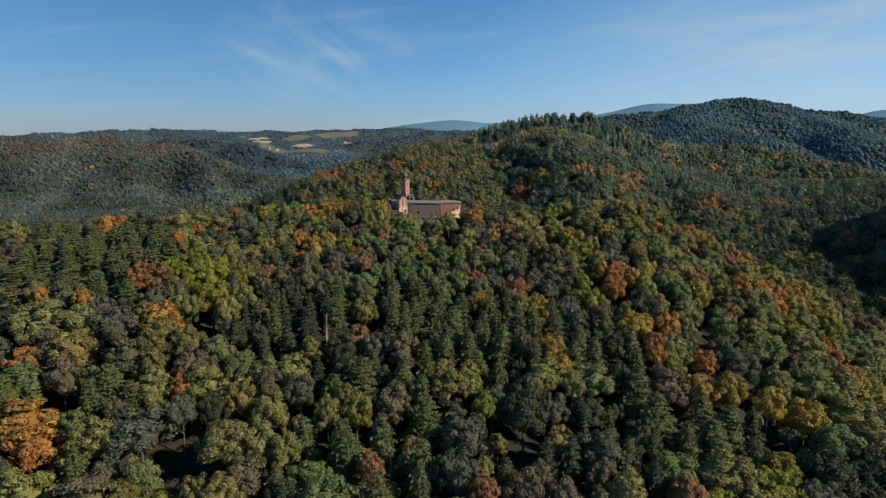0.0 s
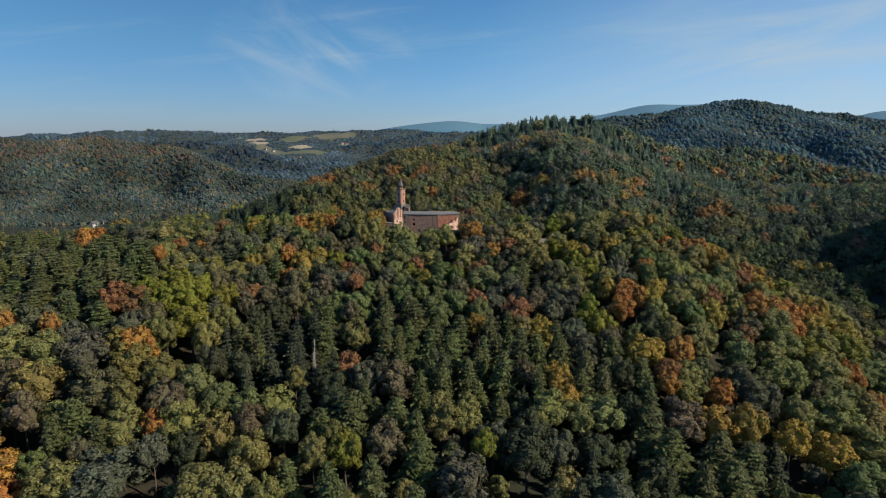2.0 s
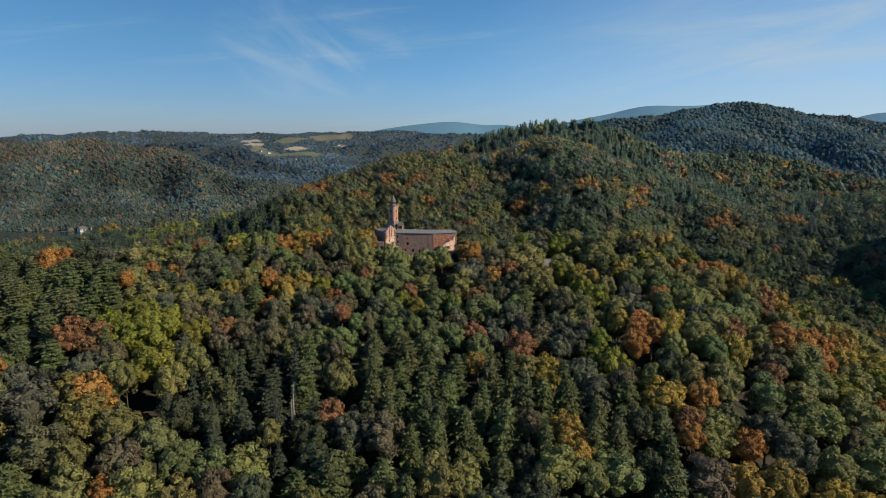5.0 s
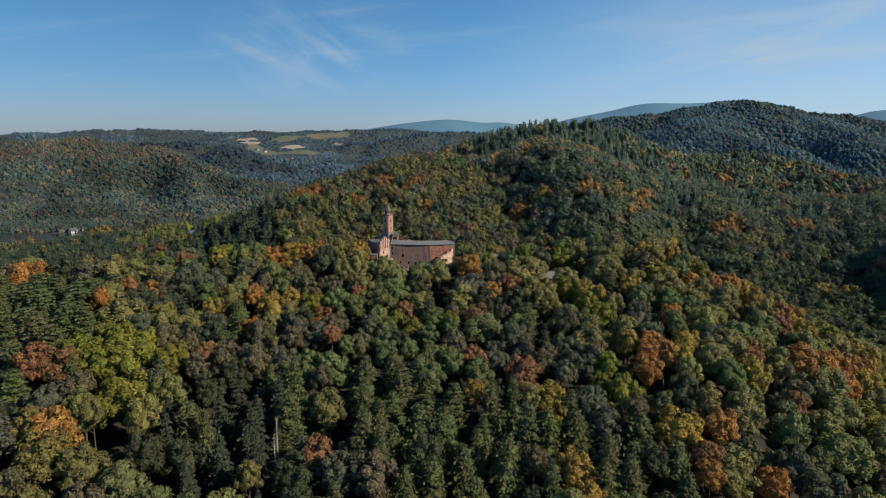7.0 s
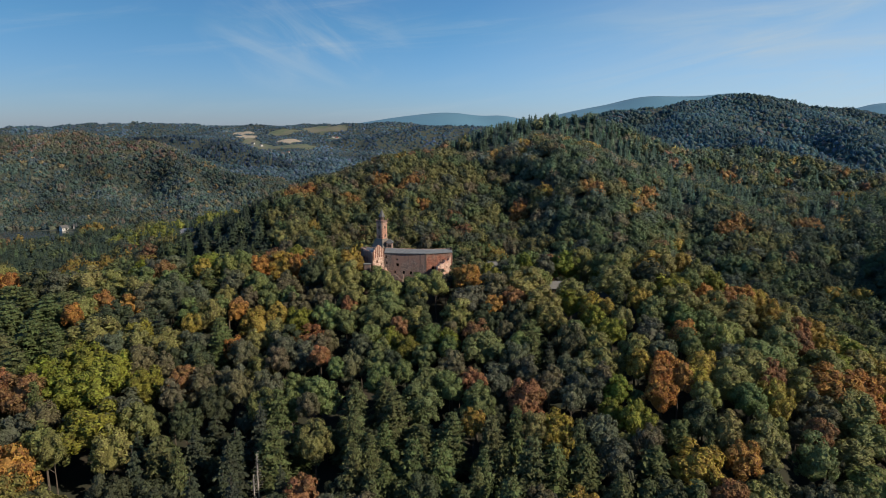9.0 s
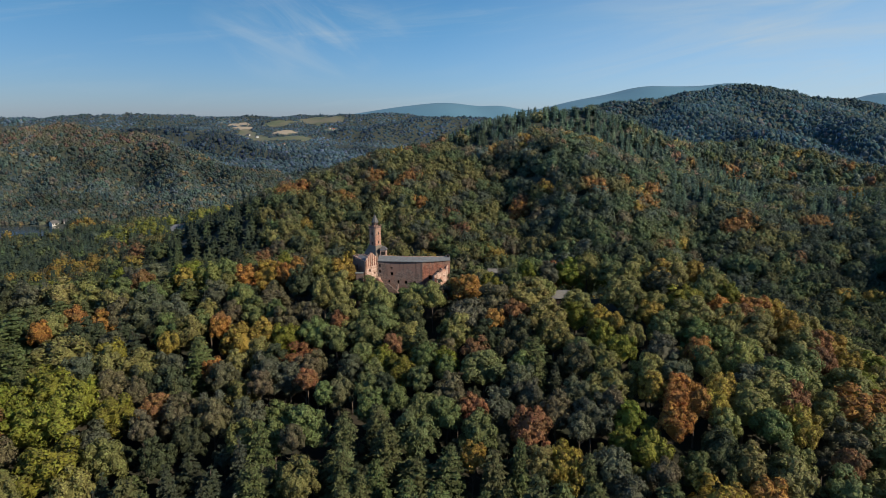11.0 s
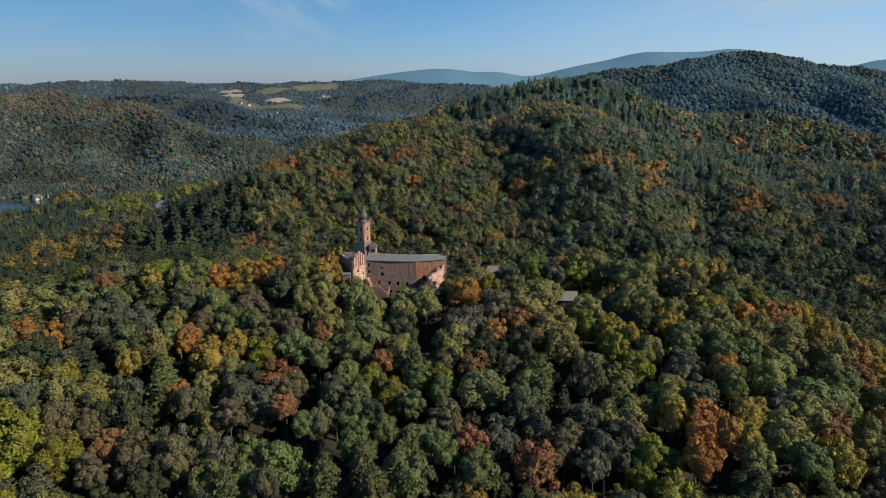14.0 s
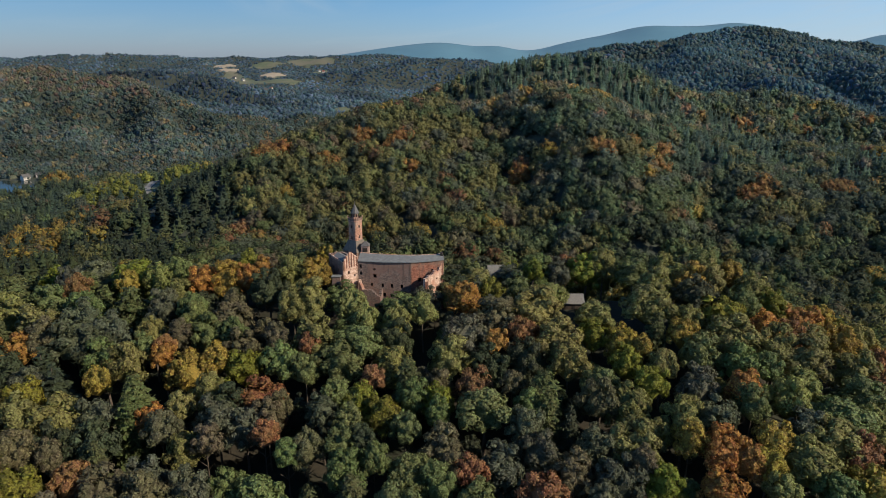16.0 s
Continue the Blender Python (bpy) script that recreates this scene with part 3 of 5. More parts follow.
def sprays(out, p, n, size, blades, rng, lift=0.35):
    """At each place p with outward normal n a spray of pointed leaf blades."""
    t, b = frames_of(n, rng)
    m = len(p)
    for k in range(blades):
        a = 6.283 * (k + 0.6 * rng.rand(m)) / blades
        d = t * np.cos(a)[:, None] + b * np.sin(a)[:, None]
        w = np.cross(n, d)
        ln, wd = size * (0.75 + 0.5 * rng.rand(m)), size * (0.38 + 0.22 * rng.rand(m))
        tip = p + d * ln[:, None] + n * (size * lift * (rng.rand(m) - 0.45))[:, None]
        root = p - d * (0.45 * ln)[:, None]
        v = np.stack([root - w * wd[:, None], tip, root + w * wd[:, None]], 1).reshape(-1, 3)
        out.add(v, np.arange(m)[:, None] * 3 + [[0, 1, 2]])


def broad_crown(seed, lobes=24, tufts=650, blades=1, size=0.62, height=20.0, radius=6.0, tall=1.0, heart=0.55, fat=1.0, spread=1.0, rugged=0.3, core=0.78, ruffle=0.45, sink=0.0):
    """A broadleaf crown: many leafy clumps set unevenly round a dome, each clothed in leaf sprays, with gaps between."""
    rng = np.random.RandomState(seed)
    mid = np.array([0, 0, height * (1 - 0.42 * tall) - sink])
    half = np.array([radius, radius * (0.85 + 0.3 * rng.rand()), height * 0.42 * tall])
    k = np.arange(lobes)
    z = 1.0 - 1.42 * (k + 0.5) / lobes + 0.18 * (rng.rand(lobes) - 0.5)
    z = np.clip(z, -0.5, 1.0)
    a = k * 2.4 + 0.9 * rng.rand(lobes)
    w = np.sqrt(1 - z * z)
    d = np.stack([np.cos(a) * w, np.sin(a) * w, z], 1)
    big = math.sqrt(24 / lobes)
    reach = (0.52 + 0.38 * rng.rand(lobes)) * spread
    c = mid + d * half * reach[:, None]
    r = radius * (0.2 + 0.14 * rng.rand(lobes)) * big * fat
    out = Tris()
    v0, f0 = ico()
    if heart:
        out.add(mid + v0 * half * heart * (1 - rugged / 2 + rugged * rng.rand(len(v0), 1)), f0)
    for j in range(lobes if heart < 0.85 else 0):
        out.add(c[j] + OCTA[0] * r[j] * core * (0.7 + 0.6 * rng.rand(6, 1)), OCTA[1])
    if tufts:
        m = tufts * 3
        j = rng.choice(lobes, size=m, p=r ** 2 / (r ** 2).sum())
        n = rng.normal(size=(m, 3)) * 0.7 + d[j] * 0.7 + (0, 0, 0.22)
        n /= np.linalg.norm(n, axis=1, keepdims=True)
        p = c[j] + n * (r[j] * (0.8 + 0.42 * rng.rand(m)))[:, None]
        keep = np.ones(m, bool)
        for q in range(lobes):
            keep &= (np.linalg.norm(p - c[q], axis=1) > r[q] * 0.78) | (j == q)
        p, n = p[keep][:tufts], n[keep][:tufts]
        n = n + rng.normal(size=n.shape) * ruffle
        n /= np.linalg.norm(n, axis=1, keepdims=True)
        sprays(out, p, n, size, blades, rng)
    return out.arrays()


def conifer_crown(seed, layers=17, arms=8, height=19.0, radius=3.0, droop=0.32, bare=0.12, full=0.9, twigs=True, ragged=0.25, core=0.3, fluff=0, fluff_size=0.4):
    """A conifer crown: whorls of drooping boughs round the stem, each a spray with side twigs."""
    rng = np.random.RandomState(seed)
    out = Tris()
    for i in range(layers):
        h = bare + (0.985 - bare) * (i + 0.3 * rng.rand()) / layers
        r = radius * (1 - h) ** full / (1 - bare) ** full + 0.18
        for k in range(arms if h < 0.8 else max(4, arms - 3)):
            a = 6.283 * (k + 0.7 * rng.rand()) / arms + i * 1.7
            ln = r * (1 - ragged + 2 * ragged * rng.rand())
            d, s = np.array([math.cos(a), math.sin(a), 0]), np.array([-math.sin(a), math.cos(a), 0])
            z = np.array([0, 0, h * height + 0.3 * rng.rand()])
            up = np.array([0, 0, 1.0])
            wide = ln * 0.26 + 0.16
            root, mid, tip = z, z + d * ln * 0.55 - up * ln * droop * 0.35, z + d * ln - up * ln * droop * (0.8 + 0.5 * rng.rand())
            v = [root + up * 0.1, mid + s * wide - up * 0.25 * wide, tip, mid - s * wide - up * 0.25 * wide, mid + up * 0.12 * ln]
            f = [[0, 4, 1], [1, 4, 2], [0, 3, 4], [3, 2, 4]]
            out.add(v, f)
            if twigs:
                for sgn in (1, -1):
                    q = z + d * ln * (0.45 + 0.3 * rng.rand()) - up * ln * droop * 0.3
                    e = q + (d * 0.55 + s * sgn * 0.6) * ln * 0.5 - up * ln * droop * 0.5
                    out.add([q, e + d * 0.15 * ln, e - up * 0.25, q + d * 0.25 * ln + up * 0.08], [[0, 1, 3], [0, 2, 1]])
        if fluff:
            m = int(fluff * (1.2 - h))
            a, q = rng.rand(m) * 6.283, (0.45 + 0.6 * rng.rand(m)) * r
            p = np.stack([np.cos(a) * q, np.sin(a) * q, h * height - q * droop * 0.8 + 0.5 * rng.rand(m)], 1)
            nn = np.stack([np.cos(a), np.sin(a), 0.7 + 0 * a], 1) + rng.normal(size=(m, 3)) * 0.4
            sprays(out, p, nn / np.linalg.norm(nn, axis=1, keepdims=True), fluff_size, 1, rng)
    n = 7
    ring = [[core * radius * math.cos(6.283 * k / n), core * radius * math.sin(6.283 * k / n), height * (bare + 0.03)] for k in range(n)]
    out.add(ring + [[0, 0, height]], [[k, (k + 1) % n, n] for k in range(n)])
    return out.arrays()


def trunk_shape(seed, height, radius, limbs, crown_from):
    """A tapered, slightly bent stem with limbs reaching into the crown."""
    rng = np.random.RandomState(seed)
    out = Tris()

    def tube(a, b, ra, rb, n=6):
        a, b = np.array(a, float), np.array(b, float)
        d = (b - a) / np.linalg.norm(b - a)
        t = np.cross(d, (0.3, 1, 0.2))
        t /= np.linalg.norm(t)
        s = np.cross(d, t)
        ang = np.arange(n) * 6.283 / n
        ring = t * np.cos(ang)[:, None] + s * np.sin(ang)[:, None]
        f = []
        for k in range(n):
            j = (k + 1) % n
            f += [[k, j, n + j], [k, n + j, n + k]]
        out.add(np.concatenate([a + ring * ra, b + ring * rb]), f)

    bend = rng.normal(size=2) * 0.25
    p = [np.array([0, 0, -1.2]), np.array([bend[0], bend[1], height * 0.4]), np.array([bend[0] * 0.4, bend[1] * 1.3, height * 0.95])]
    tube(p[0], p[1], radius * 1.25, radius * 0.8)
    tube(p[1], p[2], radius * 0.8, radius * 0.16)
    for k in range(limbs):
        a, h = k * 2.4 + rng.rand(), crown_from + (0.8 - crown_from) * rng.rand()
        base = p[1] * (1 - h) + p[2] * h
        base[2] = h * height
        ln = height * (0.16 + 0.1 * rng.rand())
        tube(base, base + np.array([math.cos(a) * ln, math.sin(a) * ln, ln * 0.7]), radius * 0.36, radius * 0.1, 5)
    return out.arrays()


def dead_shape(seed, height=15.0):
    """A bare grey spruce: stem and thin level twigs."""
    rng = np.random.RandomState(seed)
    v, f = trunk_shape(seed, height, 0.26, 0, 0.3)
    out = Tris()
    out.add(v, f)
    for k in range(64):
        h = 0.25 + 0.72 * k / 64
        a, ln = k * 2.4, (1 - h) * 2.6 + 0.35
        z = np.array([0, 0, h * height])
        d = np.array([math.cos(a), math.sin(a), 0.15 - 0.35 * rng.rand()])
        s = np.array([-math.sin(a), math.cos(a), 0]) * 0.05
        up = np.array([0, 0, 0.06])
        tip = z + d * ln * (0.6 + 0.5 * rng.rand())
        out.add([z + s, z - s, z + up, tip], [[0, 1, 3], [1, 2, 3], [2, 0, 3]])
        out.add([(z + tip) / 2, (z + tip) / 2 + up, tip + s * ln * 9], [[0, 1, 2]])
    return out.arrays()


def tri_mesh(name, v, f, mat):
    me = bpy.data.meshes.new(name)
    me.from_pydata(v.tolist(), [], f.tolist())
    me.materials.append(mat)
    me.update()
    return me


# tints of the foliage, raised for the lit right slope, lowered for the left
TINTS = {
    "green": (0.129, 0.164, 0.059), "dark": (0.050, 0.060, 0.032), "grey": (0.093, 0.103, 0.067), "olive": (0.194, 0.192, 0.064),
    "yellow_green": (0.172, 0.181, 0.025), "gold": (0.300, 0.214, 0.043), "orange": (0.330, 0.162, 0.044), "rust": (0.242, 0.121, 0.056),
    "amber": (0.172, 0.154, 0.048), "tan": (0.122, 0.107, 0.062), "spruce": (0.037, 0.047, 0.030), "larch": (0.085, 0.101, 0.038), "pine": (0.090, 0.106, 0.040),
}
KINDS = {
    "beech_tree": dict(variants=6, height=20.0, radius=6.0),
    "oak_tree": dict(variants=5, height=20.0, radius=6.0),
    "maple_tree": dict(variants=5, height=20.0, radius=6.0),
    "hornbeam_tree": dict(variants=4, height=20.0, radius=6.0),
    "linden_tree": dict(variants=4, height=20.0, radius=6.0),
    "spruce_tree": dict(variants=4, height=19.0, radius=3.0),
    "larch_tree": dict(variants=5, height=18.0, radius=3.6),
}


BROAD = ["beech_tree", "oak_tree", "maple_tree", "hornbeam_tree", "linden_tree"]
SPECIES = {"spruce": "spruce_tree", "larch": "larch_tree", "pine": "larch_tree", "gold": "maple_tree", "amber": "maple_tree", "orange": "maple_tree", "yellow_green": "maple_tree", "rust": "beech_tree", "tan": "oak_tree", "olive": "oak_tree", "grey": "linden_tree", "dark": "hornbeam_tree"}


def templates():
    made = {}
    for kind, k in KINDS.items():
        made[kind] = []
        for i in range(k["variants"]):
            if kind in BROAD:
                v, f = broad_crown(100 + i + 20 * BROAD.index(kind), lobes=26 + 3 * (i % 4), tufts=2250, size=0.53, heart=0.66, ruffle=0.3, tall=0.86 + 0.07 * (i % 4), fat=1.08)
                t = trunk_shape(i, 16.0, 0.34, 5, 0.4)
            elif kind == "spruce_tree":
                v, f = conifer_crown(200 + i, layers=15, radius=3.2, ragged=0.32, fluff=34)
                t = trunk_shape(i, 18.5, 0.24, 0, 0.3)
            else:
                v, f = conifer_crown(300 + i, layers=17, arms=7, height=18.0, radius=3.6, droop=0.12, full=0.48, ragged=0.45, core=0.45, bare=0.16, fluff=130, fluff_size=0.42)
                t = trunk_shape(i, 17.0, 0.24, 3, 0.3)
            made[kind].append((tri_mesh("crown", v, f, LEAVES), tri_mesh("trunk", *t, BARK)))
    return made


TEMPLATE = templates()
WORDS = {
    "green": "green", "dark": "dark green", "grey": "grey-green", "olive": "olive-green, turning", "yellow_green": "bright yellow-green", "gold": "golden yellow autumn", "amber": "olive-gold, turning",
    "orange": "orange autumn", "rust": "rusty red-brown autumn", "tan": "pale brown, half-bare", "spruce": "dark blue-green", "larch": "soft light green", "pine": "mid-green",
}


def plant(kind, x, y, tint, radius, height, rng):
    """One tree with its trunk and crown, standing on the ground."""
    crown_me, trunk_me = TEMPLATE[kind][rng.randint(len(TEMPLATE[kind]))]
    k = KINDS[kind]
    root = new(kind)
    root.empty_display_size = 1.0
    root.location = (x, y, float(ground_z(x, y)))
    root.rotation_euler = (0, 0, rng.rand() * 6.283)
    sx, sz = radius / k["radius"], height / k["height"]
    root.scale = (sx, sx, sz)
    crown, trunk = new("crown", crown_me), new("trunk", trunk_me)
    crown.parent = trunk.parent = root
    if kind in BROAD:
        # the crown keeps its domed shape on a taller or shorter stem
        deep = min(sz, 1.0 * sx + 0.06)
        crown.scale.z, crown.location.z = deep / sz, (height - k["height"] * deep) / sz
    jit = 0.85 + 0.3 * rng.rand()
    col = np.array(TINTS[tint]) * jit * (1 + 0.16 * (rng.rand(3) - 0.5))
    crown.color = (*col, 1)
    word = {"beech_tree": "beech with a rounded lobed crown", "oak_tree": "oak with a broad lobed crown", "maple_tree": "maple with a domed crown", "hornbeam_tree": "hornbeam with a dense uneven crown", "linden_tree": "linden with a full clumped crown", "spruce_tree": "spruce with drooping boughs", "larch_tree": "feathery larch with a tall crown"}[kind]
    return tagged(root, f"{WORDS[tint]} {word}", "tree", "trees on the castle hill")


def pick(rng, weights):
    names = list(weights)
    w = np.array([weights[n] for n in names], float)
    return names[rng.choice(len(names), p=w / w.sum())]


def mixture(x, y):
    """Tints with weights at a place of the near hill: what grows, plus painted-in light and shade."""
    w = dict(green=3, dark=3, olive=3, grey=2, tan=0.9, gold=0.5, orange=0.3, rust=0.3, yellow_green=0.3, spruce=0.6, larch=0.5)
    # right slope painted as lit: bright olive, gold and yellow-green weighted up
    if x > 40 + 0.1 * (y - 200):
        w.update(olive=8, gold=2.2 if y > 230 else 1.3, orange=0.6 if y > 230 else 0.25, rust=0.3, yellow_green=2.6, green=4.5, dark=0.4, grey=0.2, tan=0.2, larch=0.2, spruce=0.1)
    # dark trees weighted up, here and further left, for shade between crowns
    if -50 < x < 105 and 145 < y < 240:
        w.update(larch=5, spruce=0.6, olive=1.5, green=2.2, dark=6.5)
    if -75 < x < -35 and 195 < y < 235:
        w.update(spruce=5, larch=1, dark=5)
    if x < -98 and y > 232:
        w.update(pine=34, green=3, larch=2, dark=3)
    if x < -55 and y < 225:
        w.update(gold=0.6, tan=1.0, olive=4, dark=5, green=2.5, orange=0.1, rust=0.1, yellow_green=0.6)
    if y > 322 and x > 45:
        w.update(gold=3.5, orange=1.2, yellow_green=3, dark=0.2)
    if y < 200:
        w.update(orange=0.05, rust=0.1, gold=0.3, tan=0.4)
    return w


KEPT_CLEAR = [(75, 334, 13, 8), (58, 326, 8, 9), (51, 327, 6, 11), (28, 343, 5, 6), (9, 305, 6, 5), (-14, 329, 6, 5), (11, 336, 4, 5), (-6, 343, 19, 15), (-24, 345, 12, 12), (29, 354, 5, 12), (55, 337, 6, 12), (68, 340, 10, 5)]
# dark gaps in the stand: x, y, reach
GLADES = [(-86, 215, 5.1), (-5, 308, 6.7), (-32, 271, 4.3), (-63, 267, 5.5), (-30, 226, 4.9), (-6, 244, 2.1), (103, 238, 3.5), (133, 242, 4.7), (-46, 236, 3.1), (73, 251, 2.7), (-36, 260, 5.1), (-62, 263, 6.0), (-2, 303, 5.0), (-51, 328, 5.3), (64, 267, 3.3), (68, 285, 3.6), (114, 285, 4.0), (33, 262, 2.6), (18, 297, 2.9), (-75, 168, 6.6), (-81, 218, 4.7), (19, 170, 6.9), (110, 189, 7.7), (-116, 210, 3.1), (124, 224, 5.3)]


def clear_of(x, y):
    return any(((x - cx) / rx) ** 2 + ((y - cy) / ry) ** 2 < 1 for cx, cy, rx, ry in KEPT_CLEAR)


def plant_hill():
    """The near hill: marked trees first, then the rest of the stand between them."""
    rng = np.random.RandomState(11)
    store, n = np.zeros((4000, 3)), 0

    def free(x, y, r):
        a = store[:n]
        return not ((a[:, 0] - x) ** 2 + (a[:, 1] - y) ** 2 < (0.72 * (a[:, 2] + r)) ** 2).any()

    todo = []
    for tint, spots in MARKED.items():
        for x, y, r in spots:
            if tint == "dead":
                me = tri_mesh("dead_tree", *dead_shape(int(x + 500)), DEAD_WOOD)
                ob = new("dead_tree", me)
                ob.location = (x, y, float(ground_z(x, y)))
                ob.scale = (1.1, 1.1, 1.0)
                tagged(ob, "bare grey dead spruce standing in the wood", "tree", "dead trees")
                store[n], n = (x, y, 2.0), n + 1
                continue
            r = min(max(r * 1.2, 2.8), 9.5)
            if clear_of(x, y):
                continue
            store[n], n = (x, y, r), n + 1
            todo.append((x, y, r, tint, True))
    tries = 13000
    for q in range(tries):
        y = 118 + 280 * rng.rand()
        x = (rng.rand() * 2 - 1) * (34 + 0.74 * y)
        r = 4.2 + 3.2 * rng.rand() ** 1.4 if q > 4500 else 6.0 + 2.6 * rng.rand()
        if clear_of(x, y) or any(math.hypot(x - gx, y - gy) < 0.75 * gr + 0.5 * r for gx, gy, gr in GLADES):
            continue
        if not free(x, y, r * 0.66):
            continue
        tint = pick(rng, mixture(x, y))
        if tint in ("spruce", "larch", "pine"):
            r *= 0.55 + 0.35 * rng.rand()
        if not free(x, y, r):
            continue
        store[n], n = (x, y, r), n + 1
        todo.append((x, y, r, tint, False))
    # small, mostly dark trees added to hide lit ground left between the crowns
    for q in range(5000):
        y = 122 + 268 * rng.rand()
        x = (rng.rand() * 2 - 1) * (34 + 0.74 * y)
        r = 2.5 + 1.3 * rng.rand()
        if clear_of(x, y) or any(math.hypot(x - gx, y - gy) < 0.75 * gr + 0.5 * r for gx, gy, gr in GLADES) or not free(x, y, r):
            continue
        store[n], n = (x, y, r), n + 1
        todo.append((x, y, r, pick(rng, dict(dark=4, green=3, olive=2, grey=2)), None))
    todo.sort(key=lambda t: t[1])
    count = dict.fromkeys(KINDS, 0)
    rest = []
    for x, y, r, tint, known in todo:
        kind = SPECIES.get(tint, "beech_tree")
        if kind in BROAD:
            h = float(tree_top(x, y)) * (0.95 + 0.008 * r + 0.06 * rng.rand() if known else 0.8 + 0.015 * r + 0.16 * (rng.rand() - 0.4))
        else:
            h = float(tree_top(x, y)) * (1.0 + 0.14 * rng.rand() if known else 0.72 + 0.36 * rng.rand())
        if known is None:
            h *= 0.72
        if -22 < x < 14 and 300 < y < 334:
            h *= 1.0 if y < 316 else 0.98
        elif known:
            h += 2.0 * min(max((y - 295) / 25, 0), 1)
        count[kind] += 1
        if count[kind] <= MOST[kind]:
            plant(kind, x, y, tint, r, h, rng)
        else:
            rest.append((x, y, r, h, tint))
    return rest


MOST = dict.fromkeys(KINDS, 300)
REST = plant_hill()


def joined_woods(name, label, shapes, spots):
    """Many trees in one mesh. spots: x, y, radius, height, tint colour, shape number."""
    vs, fs, cs, n = [], [], [], 0
    rng = np.random.RandomState(len(spots))
    for s, (v0, f0, r0, h0) in enumerate(shapes):
        rows = [q for q in spots if q[5] == s]
        if not rows:
            continue
        xy = np.array([q[:2] for q in rows])
        r, h = np.array([q[2] for q in rows]), np.array([q[3] for q in rows])
        col = np.array([q[4] for q in rows])
        z = ground_z(xy[:, 0], xy[:, 1])
        a = rng.rand(len(rows)) * 6.283
        ca, sa = np.cos(a)[:, None], np.sin(a)[:, None]
        k = (r / r0)[:, None]
        up = k if r0 > 4 else np.maximum((h / h0)[:, None], 0.62 * k)
        V = np.stack([(v0[:, 0] * ca - v0[:, 1] * sa) * k + xy[:, :1], (v0[:, 0] * sa + v0[:, 1] * ca) * k + xy[:, 1:], v0[:, 2] * up + (z + h - h0 * up[:, 0])[:, None]], -1)
        m = len(v0)
        F = f0[None] + (np.arange(len(rows)) * m)[:, None, None] + n
        vs.append(V.reshape(-1, 3)), fs.append(F.reshape(-1, 3))
        cs.append(np.repeat(col, m, 0))
        n += len(rows) * m
    V, F, C = np.concatenate(vs), np.concatenate(fs), np.concatenate(cs)
    me = bpy.data.meshes.new(name)
    me.vertices.add(len(V))
    me.vertices.foreach_set("co", V.ravel())
    me.loops.add(F.size)
    me.loops.foreach_set("vertex_index", F.ravel().astype(np.int32))
    me.polygons.add(len(F))
    me.polygons.foreach_set("loop_start", np.arange(0, F.size, 3, dtype=np.int32))
    tint = me.attributes.new("tint", "FLOAT_COLOR", "POINT")
    tint.data.foreach_set("color", np.concatenate([C, np.ones((len(C), 1))], 1).ravel())
    me.materials.append(WOODS)
    me.update(calc_edges=True)
    return tagged(new(name, me), label, "forest", kind="stuff")


# foliage tints of the hill, with air haze mixed in as blue
HAZY_HILLSIDE = {
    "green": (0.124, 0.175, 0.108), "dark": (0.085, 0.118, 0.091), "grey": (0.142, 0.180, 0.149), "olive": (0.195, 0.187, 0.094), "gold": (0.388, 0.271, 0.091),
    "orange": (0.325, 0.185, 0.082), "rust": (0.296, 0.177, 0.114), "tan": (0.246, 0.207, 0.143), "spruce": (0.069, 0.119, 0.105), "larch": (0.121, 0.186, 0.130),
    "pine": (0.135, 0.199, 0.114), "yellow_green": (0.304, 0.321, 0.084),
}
# far foliage tints: bluish air haze is put into the colours
HAZY_DISTANT = {
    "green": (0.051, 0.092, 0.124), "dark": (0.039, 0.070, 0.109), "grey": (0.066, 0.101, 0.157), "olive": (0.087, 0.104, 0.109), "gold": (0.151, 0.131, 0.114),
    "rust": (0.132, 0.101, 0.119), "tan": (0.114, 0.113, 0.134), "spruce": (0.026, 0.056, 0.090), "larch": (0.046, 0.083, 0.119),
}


def colours(names, rng, palette, spread=0.45):
    """Tint colours for joined woods, a little different from tree to tree."""
    c = np.array([palette[n] for n in names])
    return c * (1 + spread * (rng.rand(len(c), 1) - 0.55)) * (1 + 0.14 * (rng.rand(len(c), 3) - 0.5))


def scatter(rng, y0, y1, step, wide, keep):
    """Trees about that far apart in a band of the valley."""
    ys = np.arange(y0, y1, step)
    out = []
    for y in ys:
        half = wide(y)
        x = np.arange(-half, half, step)
        p = np.stack([x, np.full(len(x), y)], 1) + (rng.rand(len(x), 2) - 0.5) * step * 1.15
        out.append(p)
    p = np.concatenate(out)
    p = p[keep(p[:, 0], p[:, 1])]
    return p[land_use(p[:, 0], p[:, 1]) == 0]


